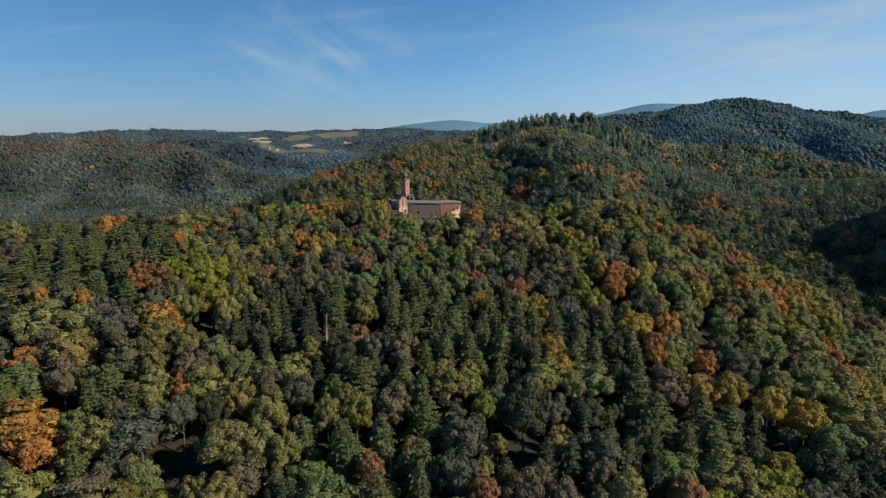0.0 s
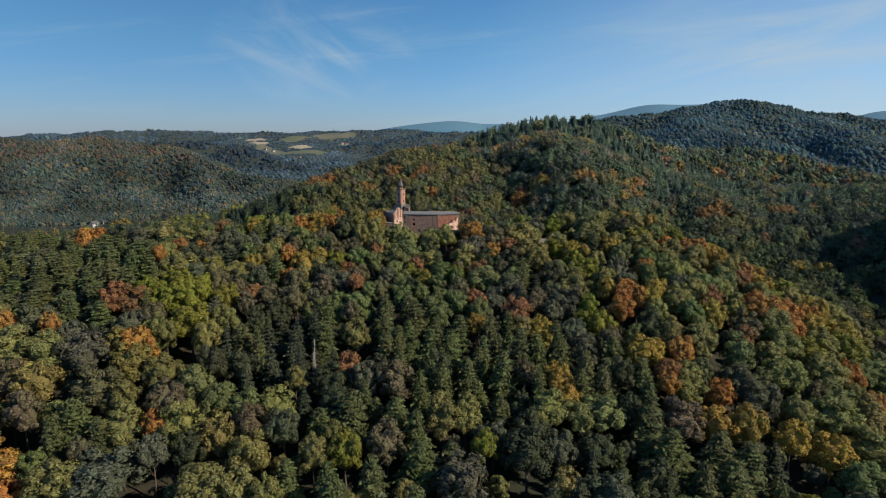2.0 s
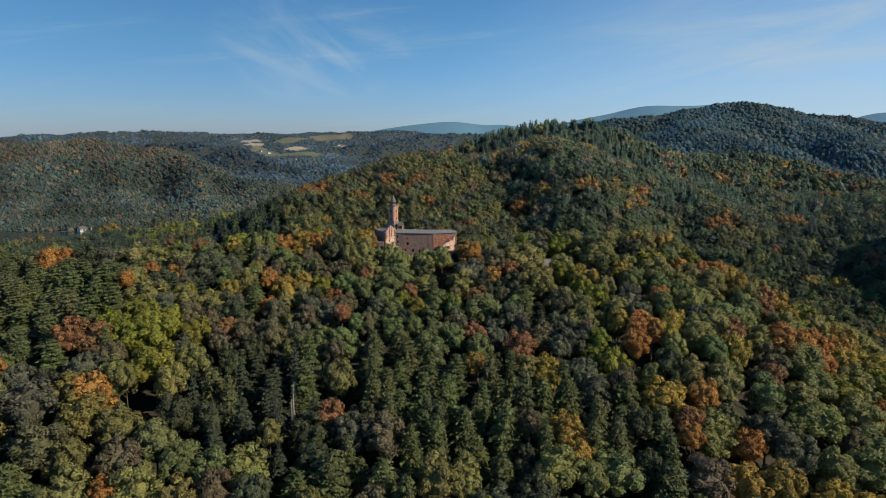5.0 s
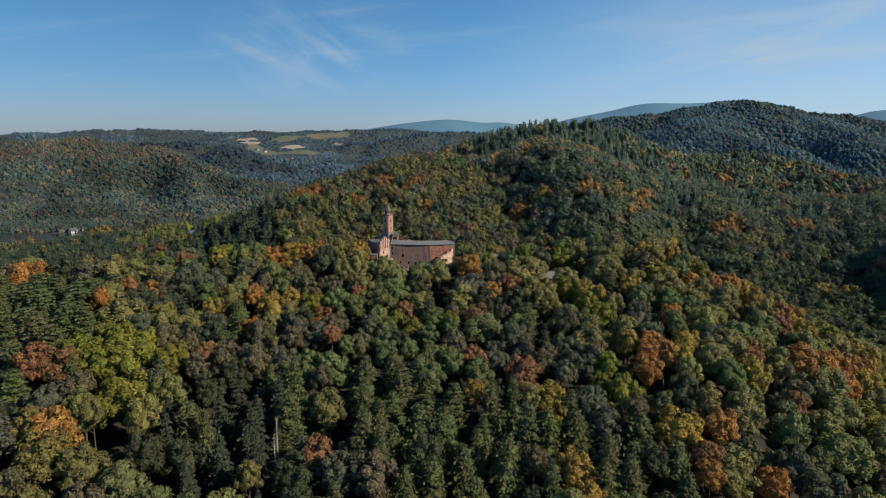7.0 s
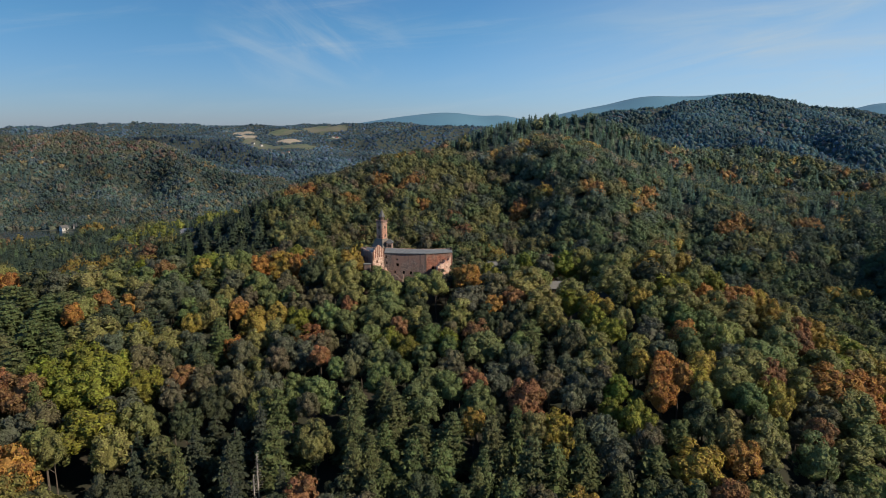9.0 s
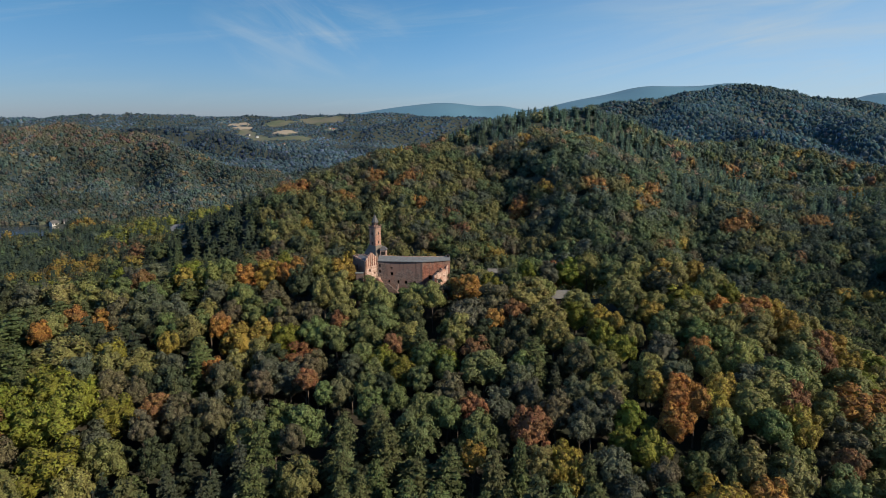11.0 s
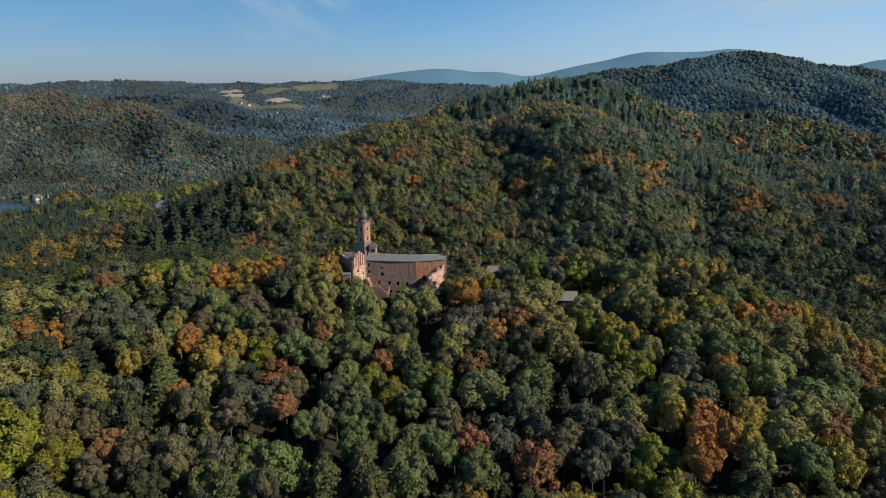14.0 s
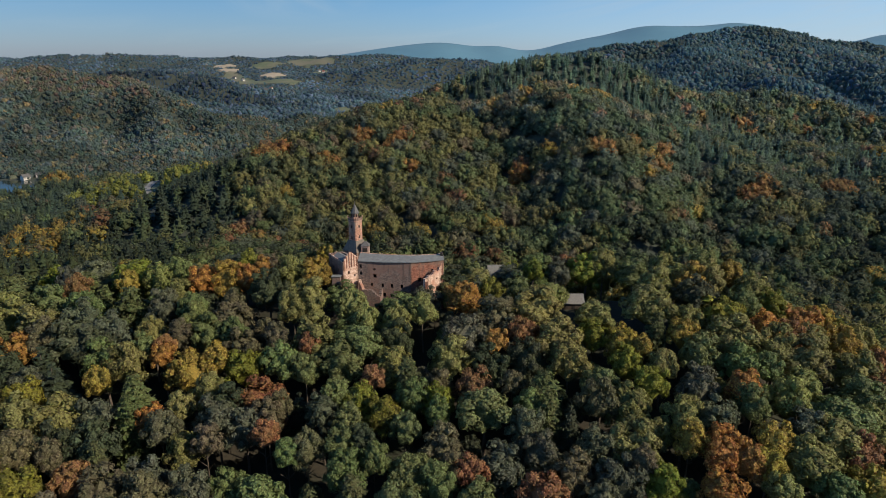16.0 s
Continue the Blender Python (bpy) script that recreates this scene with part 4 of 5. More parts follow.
# what covers the far ridges: share of conifers, then the broadleaf mixture high up and low down
RIDGE_WOODS = dict(left=[LEFT_HILL, LEFT_SPUR, LEFT_SPUR_TWO], spruce=[SPRUCE_RIDGE], table=[PLATEAU, FARMLAND, KNOLLS], middle=[MIDDLE_RIDGE, MIDDLE_SPUR], peak=[PEAK, PEAK_SPUR, PEAK_SPUR_TWO], crest=[MAIN_CREST, SHOULDER])
WOOD_MIX = dict(
    left=(0.08, (dict(rust=2.2, tan=2.5, olive=5, gold=0.4, grey=1, green=1), dict(green=4, dark=2, olive=3, grey=2, tan=1, gold=0.4))),
    spruce=(0.92, (dict(dark=3, olive=1), dict(dark=2, green=2))),
    table=(0.25, (dict(dark=4, grey=2, green=2, olive=0.5), dict(dark=3, green=3, grey=2, olive=1))),
    middle=(0.3, (dict(dark=4, green=2, grey=2), dict(green=3, dark=3, grey=2))),
    peak=(0.4, (dict(dark=2, green=3, grey=1, olive=3, rust=0.5, tan=0.4), dict(dark=2, green=4, grey=1, olive=3, gold=0.3))),
    crest=(0.55, (dict(dark=2, olive=3, rust=1, grey=2), dict(dark=3, green=2, grey=2, olive=2))),
)


UNDER_MIX = dict(green=4, dark=3, olive=5, grey=0.6, tan=0.6, gold=0.6, rust=0.3, yellow_green=0.5)


# single orange trees on the hill behind the castle
EMBERS = [(195, 649), (166, 627), (129, 601), (384, 879), (383, 904), (316, 886), (325, 601), (329, 620), (80, 609), (180, 611), (467, 912), (546, 905), (256, 601), (244, 587), (-43, 640), (-21, 633), (-66, 610), (-104, 625), (-118, 619)]


def plant_far():
    rng = np.random.RandomState(5)
    broad = [(*broad_crown(400 + i, lobes=14, tufts=400, size=0.68, heart=0.6, fat=1.05, core=0.66, ruffle=0.2, spread=0.9, tall=0.76), 6.0, 20.0) for i in range(5)]
    cone = [(*conifer_crown(420 + i, layers=7, arms=6, twigs=False, ragged=0.35, core=0.7, bare=0.02, full=0.62, fluff=16, fluff_size=0.8), 3.0, 19.0) for i in range(2)]
    spots = []
    for x, y, r, h, tint in REST:
        c = colours([tint], rng, TINTS)[0]
        spots.append((x, y, r, h, c, 5 + rng.randint(2) if tint in ("spruce", "larch", "pine") else rng.randint(5)))
    p = scatter(rng, 398, 1010, 10.9, lambda y: 30 + 0.76 * y, lambda x, y: (lake(x, y) < 0.2))
    dense = wavy(p[:, 0], p[:, 1], 31, 150)
    px, py = p[:, 0], p[:, 1]
    stand = 0.5 * wavy(px, py, 33, 130)
    stand = stand + 1.15 * (px < -105 - 0.25 * (py - 480)) - 1.2 * ((px > -110) & (px < 205) & (py < 780)) + 0.75 * ((px > 215) & (px < 410) & (py > 630)) - 0.6 * ((px > 150) & (py < 620)) + 1.4 * ((py > 800) & (px > 20) & (px < 250))
    conif = stand + 0.4 * rng.normal(size=len(px)) > 0.55
    # flanks painted as sunlit: olive and gold mix, less blue in the tint
    sunlit_tint = ((px < 70 + 40 * dense) & (py > 480)) | ((px > 380 + 30 * dense) & (py > 640) & (rng.rand(len(px)) < 0.4))
    names = [pick(rng, dict(spruce=5, larch=2, dark=1)) if cf else pick(rng, dict(green=2, dark=1.5, olive=6, grey=1, tan=1.6, gold=0.45 + 0.4 * max(d, 0), orange=0.02, rust=0.6) if sn else dict(green=4, dark=4, olive=2, grey=1.6, tan=0.5, gold=0.12, orange=0.01, rust=0.15)) for cf, d, sn in zip(conif, dense, sunlit_tint)]
    names = ["gold" if (math.hypot(x + 270, y - 590) < 75 and rng.rand() < 0.12) or (math.hypot(x + 470, y - 1000) < 35 and rng.rand() < 0.5) else "yellow_green" if (math.hypot(x + 285, y - 790) < 75 and rng.rand() < 0.3) else n for n, (x, y) in zip(names, p)]
    names = ["orange" if any(math.hypot(x - ax, y - ay) < 8.5 for ax, ay in EMBERS) else n for n, (x, y) in zip(names, p)]
    # sunlit band along the shoulder's crest, painted in with gold and tan trees
    names = [pick(rng, dict(gold=2, tan=3, olive=2)) if 30 < x < 175 and abs(y - 706) < 17 and rng.rand() < 0.7 else n for n, (x, y) in zip(names, p)]
    conif = conif & np.array([n not in ("yellow_green", "gold", "tan", "olive", "orange") for n in names])
    # share of the hazed tints: painted haze grows with distance
    haze_share = np.clip((p[:, 1:] - 420) / 280, 0, 1) * (1 - 0.55 * sunlit_tint[:, None])
    cols = colours(names, rng, HAZY_HILLSIDE) * haze_share + 0.72 * colours(names, rng, TINTS) * (1 - haze_share)
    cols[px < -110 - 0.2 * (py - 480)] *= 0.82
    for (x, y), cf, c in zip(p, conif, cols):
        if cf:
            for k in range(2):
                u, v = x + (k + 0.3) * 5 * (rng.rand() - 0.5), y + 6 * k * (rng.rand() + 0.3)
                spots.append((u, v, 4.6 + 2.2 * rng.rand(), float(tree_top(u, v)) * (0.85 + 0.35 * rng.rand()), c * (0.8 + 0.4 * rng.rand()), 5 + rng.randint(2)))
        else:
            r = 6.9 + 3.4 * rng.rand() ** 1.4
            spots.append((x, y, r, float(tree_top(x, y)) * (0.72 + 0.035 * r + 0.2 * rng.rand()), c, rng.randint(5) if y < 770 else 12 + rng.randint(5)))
    full = [(*broad_crown(500 + i, lobes=24, tufts=480, size=0.85, heart=0.6, fat=1.08, tall=0.86 + 0.07 * (i % 3)), 6.0, 20.0) for i in range(5)]
    plain = [(*broad_crown(520 + i, lobes=9, tufts=110, size=1.0, heart=0.7, fat=1.0, tall=0.76, ruffle=0.2), 6.0, 20.0) for i in range(5)]
    p = scatter(rng, -50, 118, 10.4, lambda y: 150, lambda x, y: y < 118)
    for (x, y), c in zip(p, colours([pick(rng, UNDER_MIX) for q in p], rng, TINTS)):
        r = 5.6 + 2.6 * rng.rand()
        spots.append((x, y, r, float(tree_top(x, y)) * (0.85 + 0.25 * rng.rand()), c, 7 + rng.randint(5)))
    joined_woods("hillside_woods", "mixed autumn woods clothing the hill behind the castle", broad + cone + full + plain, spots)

    small = [(*broad_crown(440 + i, lobes=3, tufts=18, size=1.35, heart=0.88, fat=0.62, spread=0.95, tall=0.7, rugged=0.8, ruffle=0.3, sink=2.6), 6.0, 20.0) for i in range(9)]
    small += [(*broad_crown(480 + i, lobes=6, tufts=34, size=1.1, heart=0.78, fat=0.85, spread=0.95, tall=0.7, rugged=0.5, ruffle=0.3, sink=2.6), 6.0, 20.0) for i in range(5)]
    thin = [(*conifer_crown(460 + i, layers=2, arms=5, twigs=False, ragged=0.2, core=0.85, bare=0.02), 3.0, 19.0) for i in range(2)]
    spots = []
    for y0, y1, step in ((1010, 1300, 8.4), (1300, 1900, 9.2), (1900, 2660, 11.5)):
        p = scatter(rng, y0, y1, step, lambda y: 40 + 0.76 * y, lambda x, y: (lake(x, y) < 0.2) & ((y < 1960) | (x < 350)))
        px, py = p[:, 0], p[:, 1]
        falls_away = canopy(px, py + 6) - canopy(px, py - 6) < -1.8
        p = p[~falls_away | (rng.rand(len(p)) < 0.2)]
        px, py = p[:, 0], p[:, 1]
        here = np.argmax([np.maximum.reduce([crest_height(px, py, c) for c in group]) for group in RIDGE_WOODS.values()], 0)
        here[(py < 1560) & (px < 0)] = 0
        top = canopy(px, py)
        patchy = wavy(px, py, 37, 260) + 0.5 * wavy(px, py, 38, 80)
        names = []
        for w, z, q, dice in zip(here, top, patchy, rng.rand(len(px))):
            share, mix = list(WOOD_MIX.values())[w]
            if dice < share + 0.3 * q:
                names.append(pick(rng, dict(spruce=6, larch=2, dark=2)))
            else:
                names.append(pick(rng, mix[0] if z + 12 * q > 40 else mix[1]))
        conif = [n in ("spruce", "larch") for n in names]
        cols = colours(names, rng, HAZY_DISTANT, 0.2)
        # the nearer left hill takes less of the painted haze
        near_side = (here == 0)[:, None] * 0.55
        cols = cols * (1 - near_side) + 0.58 * near_side * colours(names, rng, HAZY_HILLSIDE, 0.2)
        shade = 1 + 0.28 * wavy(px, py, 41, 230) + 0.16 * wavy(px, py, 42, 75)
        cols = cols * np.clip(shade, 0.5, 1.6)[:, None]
        # ridges set apart by tint, in place of haze and shading between them
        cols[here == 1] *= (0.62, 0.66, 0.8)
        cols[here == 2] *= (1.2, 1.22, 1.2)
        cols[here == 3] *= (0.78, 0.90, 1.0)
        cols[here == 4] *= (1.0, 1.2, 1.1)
        k = step / 9.0
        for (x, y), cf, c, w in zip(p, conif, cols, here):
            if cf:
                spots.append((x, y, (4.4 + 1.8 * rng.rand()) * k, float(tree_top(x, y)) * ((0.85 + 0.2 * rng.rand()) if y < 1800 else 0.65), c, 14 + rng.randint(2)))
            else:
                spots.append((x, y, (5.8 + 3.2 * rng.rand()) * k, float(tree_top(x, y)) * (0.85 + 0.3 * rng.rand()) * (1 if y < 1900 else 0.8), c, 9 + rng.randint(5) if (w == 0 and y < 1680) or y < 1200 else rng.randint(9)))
    p = scatter(rng, -260, 118, 12, lambda y: 330, lambda x, y: (np.abs(x) > 150) | (y < -50))
    p = np.concatenate([p, scatter(rng, 118, 400, 13, lambda y: 420, lambda x, y: np.abs(x) > 38 + 0.74 * y)])
    names = [pick(rng, UNDER_MIX) for q in p]
    for (x, y), c in zip(p, colours(names, rng, TINTS)):
        spots.append((x, y, 7.0 + 3.0 * rng.rand(), float(tree_top(x, y)) * (0.9 + 0.2 * rng.rand()), c, 9 + rng.randint(5)))
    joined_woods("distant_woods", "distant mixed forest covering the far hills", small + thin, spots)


plant_far()


# ---- the castle ruin ----
def box_mesh(bm, lo, hi, bevel=0.0):
    r = bmesh.ops.create_cube(bm, size=1)
    lo, hi = Vector(lo), Vector(hi)
    for v in r["verts"]:
        v.co = Vector((lo.x + (v.co.x + 0.5) * (hi.x - lo.x), lo.y + (v.co.y + 0.5) * (hi.y - lo.y), lo.z + (v.co.z + 0.5) * (hi.z - lo.z)))
    if bevel:
        edges = list({e for v in r["verts"] for e in v.link_edges})
        bmesh.ops.bevel(bm, geom=edges, offset=bevel, segments=1, affect="EDGES")


def part(name, bm, mat, parent, label=""):
    """Links a bmesh as one mesh object under a thing or a part."""
    me = bpy.data.meshes.new(name)
    bmesh.ops.recalc_face_normals(bm, faces=bm.faces)
    bm.to_mesh(me)
    bm.free()
    me.materials.append(mat)
    ob = new(name, me)
    ob.parent = parent
    if label:
        ob["label"] = label
    return ob


def box(name, lo, hi, mat, parent, label="", bevel=0.03):
    bm = bmesh.new()
    box_mesh(bm, lo, hi, bevel)
    return part(name, bm, mat, parent, label)


def wall_panel(name, p0, p1, z0, top, thick, openings, mat, parent, label="", seed=1, rough=0.25, step=0.55):
    """A masonry wall from p0 to p1 (its outer face; the thickness lies to the left of the way), with a ragged top and openings that go through.
    top: heights spread evenly along the wall. openings: along, height, width, tall."""
    rng = np.random.RandomState(seed)
    p0, p1 = np.array(p0, float), np.array(p1, float)
    ln = float(np.linalg.norm(p1 - p0))
    d = (p1 - p0) / ln
    back = np.array([-d[1], d[0]]) * thick
    cuts = sorted({0.0, ln, *np.arange(step, ln - 0.3, step), *(o[0] - o[2] / 2 for o in openings), *(o[0] + o[2] / 2 for o in openings)})
    xs = [cuts[0]]
    for c in cuts[1:]:
        if c - xs[-1] > 0.02:
            xs.append(c)
    zs = sorted({z0, *(o[1] - o[3] / 2 for o in openings), *(o[1] + o[3] / 2 for o in openings)})
    low = min(top) - rough - 0.1
    zs = [z for z in zs if z < low] + [low]
    lift = {}
    bm = bmesh.new()
    cache = {}

    def vert(a, z, side):
        key = (round(a, 3), round(z, 3), side)
        if key not in cache:
            q = p0 + d * a + back * side
            cache[key] = bm.verts.new((q[0], q[1], z))
        return cache[key]

    def solid(a, z):
        return not any(abs(a - o[0]) < o[2] / 2 and abs(z - o[1]) < o[3] / 2 for o in openings)

    def quad(*v):
        if len(set(v)) == 4:
            bm.faces.new(v)

    for i in range(len(xs) - 1):
        a, b = xs[i], xs[i + 1]
        m = (a + b) / 2
        h = float(np.interp(m / ln, np.linspace(0, 1, len(top)), top)) + rough * (rng.rand() - 0.5) * 2
        lift[i] = h
        levels = zs + [h]
        for k in range(len(levels) - 1):
            lo, hi = levels[k], levels[k + 1]
            if not solid(m, (lo + hi) / 2):
                continue
            quad(vert(a, lo, 0), vert(b, lo, 0), vert(b, hi, 0), vert(a, hi, 0))
            quad(vert(b, lo, 1), vert(a, lo, 1), vert(a, hi, 1), vert(b, hi, 1))
            if k + 1 < len(levels) - 1 and not solid(m, (levels[k + 1] + levels[k + 2]) / 2) or k + 2 == len(levels):
                quad(vert(a, hi, 0), vert(b, hi, 0), vert(b, hi, 1), vert(a, hi, 1))
            if k and not solid(m, (levels[k - 1] + lo) / 2):
                quad(vert(a, lo, 0), vert(a, lo, 1), vert(b, lo, 1), vert(b, lo, 0))
            for e, s in ((a, -1), (b, 1)):
                j = i + s
                if j < 0 or j >= len(xs) - 1 or not solid((xs[j] + xs[j + 1]) / 2, (lo + hi) / 2):
                    quad(vert(e, lo, 0), vert(e, lo, 1), vert(e, hi, 1), vert(e, hi, 0))
        if i:
            lo, hi = sorted((lift[i - 1], lift[i]))
            if hi - lo > 0.002:
                quad(vert(a, lo, 0), vert(a, lo, 1), vert(a, hi, 1), vert(a, hi, 0))
    return part(name, bm, mat, parent, label)


def prism(name, ring, z0, z1, mat, parent, label="", shrink=1.0, centre=None):
    """A ring of plan points drawn up from z0 to z1; shrink draws the top in towards the centre."""
    bm = bmesh.new()
    ring = [np.array(p, float) for p in ring]
    c = np.mean(ring, 0) if centre is None else np.array(centre, float)
    lowv = [bm.verts.new((*p, z0)) for p in ring]
    if shrink < 0.02:
        tip = bm.verts.new((*c, z1))
        for i in range(len(ring)):
            bm.faces.new((lowv[i], lowv[(i + 1) % len(ring)], tip))
    else:
        topv = [bm.verts.new((*(c + (p - c) * shrink), z1)) for p in ring]
        for i in range(len(ring)):
            j = (i + 1) % len(ring)
            bm.faces.new((lowv[i], lowv[j], topv[j], topv[i]))
        bm.faces.new(topv)
    bm.faces.new(lowv[::-1])
    return part(name, bm, mat, parent, label)


def cut_square(cx, cy, side, turn, cut):
    """A square with its corners cut off, in plan."""
    h, out = side / 2, []
    for k in range(4):
        a = radians(turn) + k * math.pi / 2
        c, s = math.cos(a), math.sin(a)
        for u, v in ((h, -h + cut), (h, h - cut)):
            out.append((cx + u * c - v * s, cy + u * s + v * c))
    return out


def build_castle():
    castle = new("castle_ruin")
    castle.location = (0, 0, 0)
    tagged(castle, "red sandstone castle ruin with a slender lookout tower", "castle")
    G = 25.0
    A, B, C = (-18.9, 338.9), (-1.3, 337.4), (9.7, 340.3)
    # the bowed courtyard wall, in two stretches
    w1 = wall_panel("courtyard_wall", A, B, G, [48.15, 48.2, 48.2], 1.2,
                    [(0.7, 46.4, 0.8, 1.3), (0.8, 43.9, 0.8, 1.2), (5.4, 45.4, 0.9, 0.6), (5.5, 43.0, 1.1, 1.3), (4.4, 39.9, 0.7, 1.2), (8.1, 39.7, 0.85, 1.4), (11.2, 39.6, 0.85, 1.4), (14.6, 39.4, 0.95, 1.5), (8.5, 36.2, 1.3, 1.5), (11.2, 36.0, 1.3, 1.5)],
                    STONE, castle, "weathered grey-red masonry with arched openings", seed=3, rough=0.05)
    w2 = wall_panel("courtyard_wall", B, C, G, [48.0, 47.9, 47.9], 1.2, [(3.2, 41.6, 1.2, 1.8), (7.6, 44.6, 0.9, 1.2)], BRICK, castle, "bare red brick masonry", seed=4, rough=0.12)
    # near-black panels in place of the unlit rooms behind the openings
    for lo, hi in (((-18.0, 341.6, G), (-1.6, 341.9, 47.0)), ((-1.0, 341.6, G), (8.5, 341.9, 47.0))):
        box("back_wall", lo, hi, PAINTED_DARK, castle, "near-black panel in place of the unlit rooms behind the wall")
    # walkway roof on top of the bowed wall
    bm = bmesh.new()
    front = [(-19.0, 338.7), (-10.2, 337.6), (-1.3, 337.1), (4.2, 338.2), (9.9, 340.0)]
    rear = [(-19.0, 345.6), (-10.2, 343.6), (-1.3, 342.6), (4.2, 343.2), (9.7, 344.4)]
    rows = []
    for (fx, fy), (rx, ry) in zip(front, rear):
        rows.append([bm.verts.new(p) for p in ((fx, fy, 48.28), (rx, ry, 48.95), (rx, ry, 48.7), (fx, fy, 48.05))])
    for i in range(len(rows) - 1):
        for k in range(4):
            bm.faces.new((rows[i][k], rows[i + 1][k], rows[i + 1][(k + 1) % 4], rows[i][(k + 1) % 4]))
    bm.faces.new(rows[0]), bm.faces.new(rows[-1][::-1])
    roof = part("wing_roof", bm, ROOFING, castle, "long grey sheet roof")
    for i in range(12):
        k = (i + 0.5) / 12
        x = -19 + 28.8 * k
        fy, ry = np.interp(x, [p[0] for p in front], [p[1] for p in front]), np.interp(x, [p[0] for p in rear], [p[1] for p in rear])
        bm = bmesh.new()
        box_mesh(bm, (x - 0.04, 0, 0), (x + 0.04, ry - fy - 0.1, 0.025))
        for v in bm.verts:
            v.co.z += 48.29 + 0.67 * v.co.y / (ry - fy)
            v.co.y += fy + 0.05
        part("roof_seam", bm, ROOFING, roof)
    for i in range(4):
        (ax, ay), (bx, by) = rear[i], rear[i + 1]
        wall_panel("outer_wall", (bx, by), (ax, ay), G, [48.6, 48.6], -0.9 * -1, [], STONE, castle, seed=20 + i, rough=0.05)
        wall_panel("parapet", (ax, ay - 0.05), (bx, by - 0.05), 48.6, [49.1, 49.0, 49.1], 0.4, [], PALE, castle, "low pale parapet", seed=30 + i, rough=0.05)
    box("chimney", (8.7, 342.8, 48.6), (9.6, 343.8, 49.9), PAINTED_DARK, castle, "dark vent block")
    wall_panel("end_wall", (9.7, 340.3), (9.7, 344.4), G, [48.0, 48.5], 0.9, [(2.5, 43, 1.0, 1.6)], BRICK, castle, seed=8, rough=0.06)
    # gable wing
    gl, gr = np.array((-23.6, 335.4)), np.array((-19.0, 338.9))
    gd = (gr - gl) / np.linalg.norm(gr - gl)
    gn = np.array((-gd[1], gd[0]))
    gable = wall_panel("gable_wall", gl, gr, G, [48.7, 49.9, 51.3, 52.0, 51.5, 50.2, 49.0], 0.8, [(2.2, 44.8, 0.7, 1.1), (4.4, 43.5, 0.6, 1.0), (2.9, 40.9, 0.7, 1.2)], PALE, castle, "sunlit stepped gable of pale render over brick", seed=9, rough=0.3, step=0.62)
    for k in range(6):
        q = gl + gd * (0.5 + k * 0.94)
        h = float(np.interp(k / 5, [0, 0.5, 1], [48.9, 51.9, 49.3]))
        bm = bmesh.new()
        box_mesh(bm, (-0.16, -0.14, 46.6), (0.16, 0.1, h + 0.45), 0.03)
        bmesh.ops.transform(bm, matrix=Matrix.Translation((*q, 0)) @ Matrix.Rotation(math.atan2(gd[1], gd[0]), 4, "Z"), verts=bm.verts)
        part("pilaster", bm, BRICK, gable, "narrow brick rib")
    far_l, far_r = gl + gn * 9.5, gr + gn * 9.5
    wall_panel("wing_wall", far_l, gl, G, [49.4, 48.9, 48.6], 0.8, [(3.0, 45.6, 0.9, 1.3), (6.2, 45.2, 0.9, 1.3)], STONE, castle, "shaded side wall", seed=10, rough=0.2)
    wall_panel("wing_wall", gr, far_r, G, [49.0, 49.2], 0.8, [], STONE, castle, seed=11, rough=0.15)
    wall_panel("wing_wall", far_r, far_l, G, [49.2, 49.6, 49.4], 0.8, [], STONE, castle, seed=12, rough=0.2)
    bm = bmesh.new()
    ridge0, ridge1 = (gl + gr) / 2 + gn * 0.8, (gl + gr) / 2 + gn * 9.2
    q = [(*(gl + gn * 0.8 + gd * 0.3), 48.3), (*(gl + gn * 9.2 + gd * 0.3), 48.3), (*ridge1, 49.7), (*ridge0, 49.7), (*(gr + gn * 0.8 - gd * 0.3), 48.5), (*(gr + gn * 9.2 - gd * 0.3), 48.5)]
    v = [bm.verts.new(p) for p in q] + [bm.verts.new((p[0], p[1], p[2] - 0.25)) for p in q]
    for a, b, c, e in ((0, 1, 2, 3), (3, 2, 5, 4)):
        bm.faces.new((v[a], v[b], v[c], v[e])), bm.faces.new((v[e + 6], v[c + 6], v[b + 6], v[a + 6]))
    for a, b in ((0, 1), (1, 2), (2, 5), (5, 4), (4, 3), (3, 0)):
        bm.faces.new((v[a], v[b], v[b + 6], v[a + 6]))
    part("gable_roof", bm, ROOFING, castle, "low grey roof")
    wall_panel("coping", far_l + gn * 0.1 + (0, 0), gl + gn * 1.0, 48.6, [49.75, 49.3, 49.0], 0.35, [], PALE, castle, "pale broken coping", seed=14, rough=0.18)
    box("lean_to_roof", (-27.4, 333.8, 44.2), (-24.2, 336.0, 44.45), ROOFING, castle, "small pale lean-to roof")
    box("lean_to", (-27.2, 334.0, G), (-24.4, 336.0, 44.2), STONE, castle)
    # the ruined east wall, which runs forward from the corner
    east = wall_panel("east_wall", (3.6, 334.2), (9.8, 340.9), 24.0, [42.9, 44.2, 43.9, 44.9, 44.6, 46.0, 47.4], 0.95, [(2.1, 39.4, 0.8, 1.5), (5.6, 42.6, 0.75, 1.5), (7.3, 43.2, 0.7, 1.4), (5.8, 38.6, 0.75, 1.4), (7.6, 38.9, 0.7, 1.4)], PALE, castle, "sunlit broken wall with window holes", seed=15, rough=0.38, step=0.5)
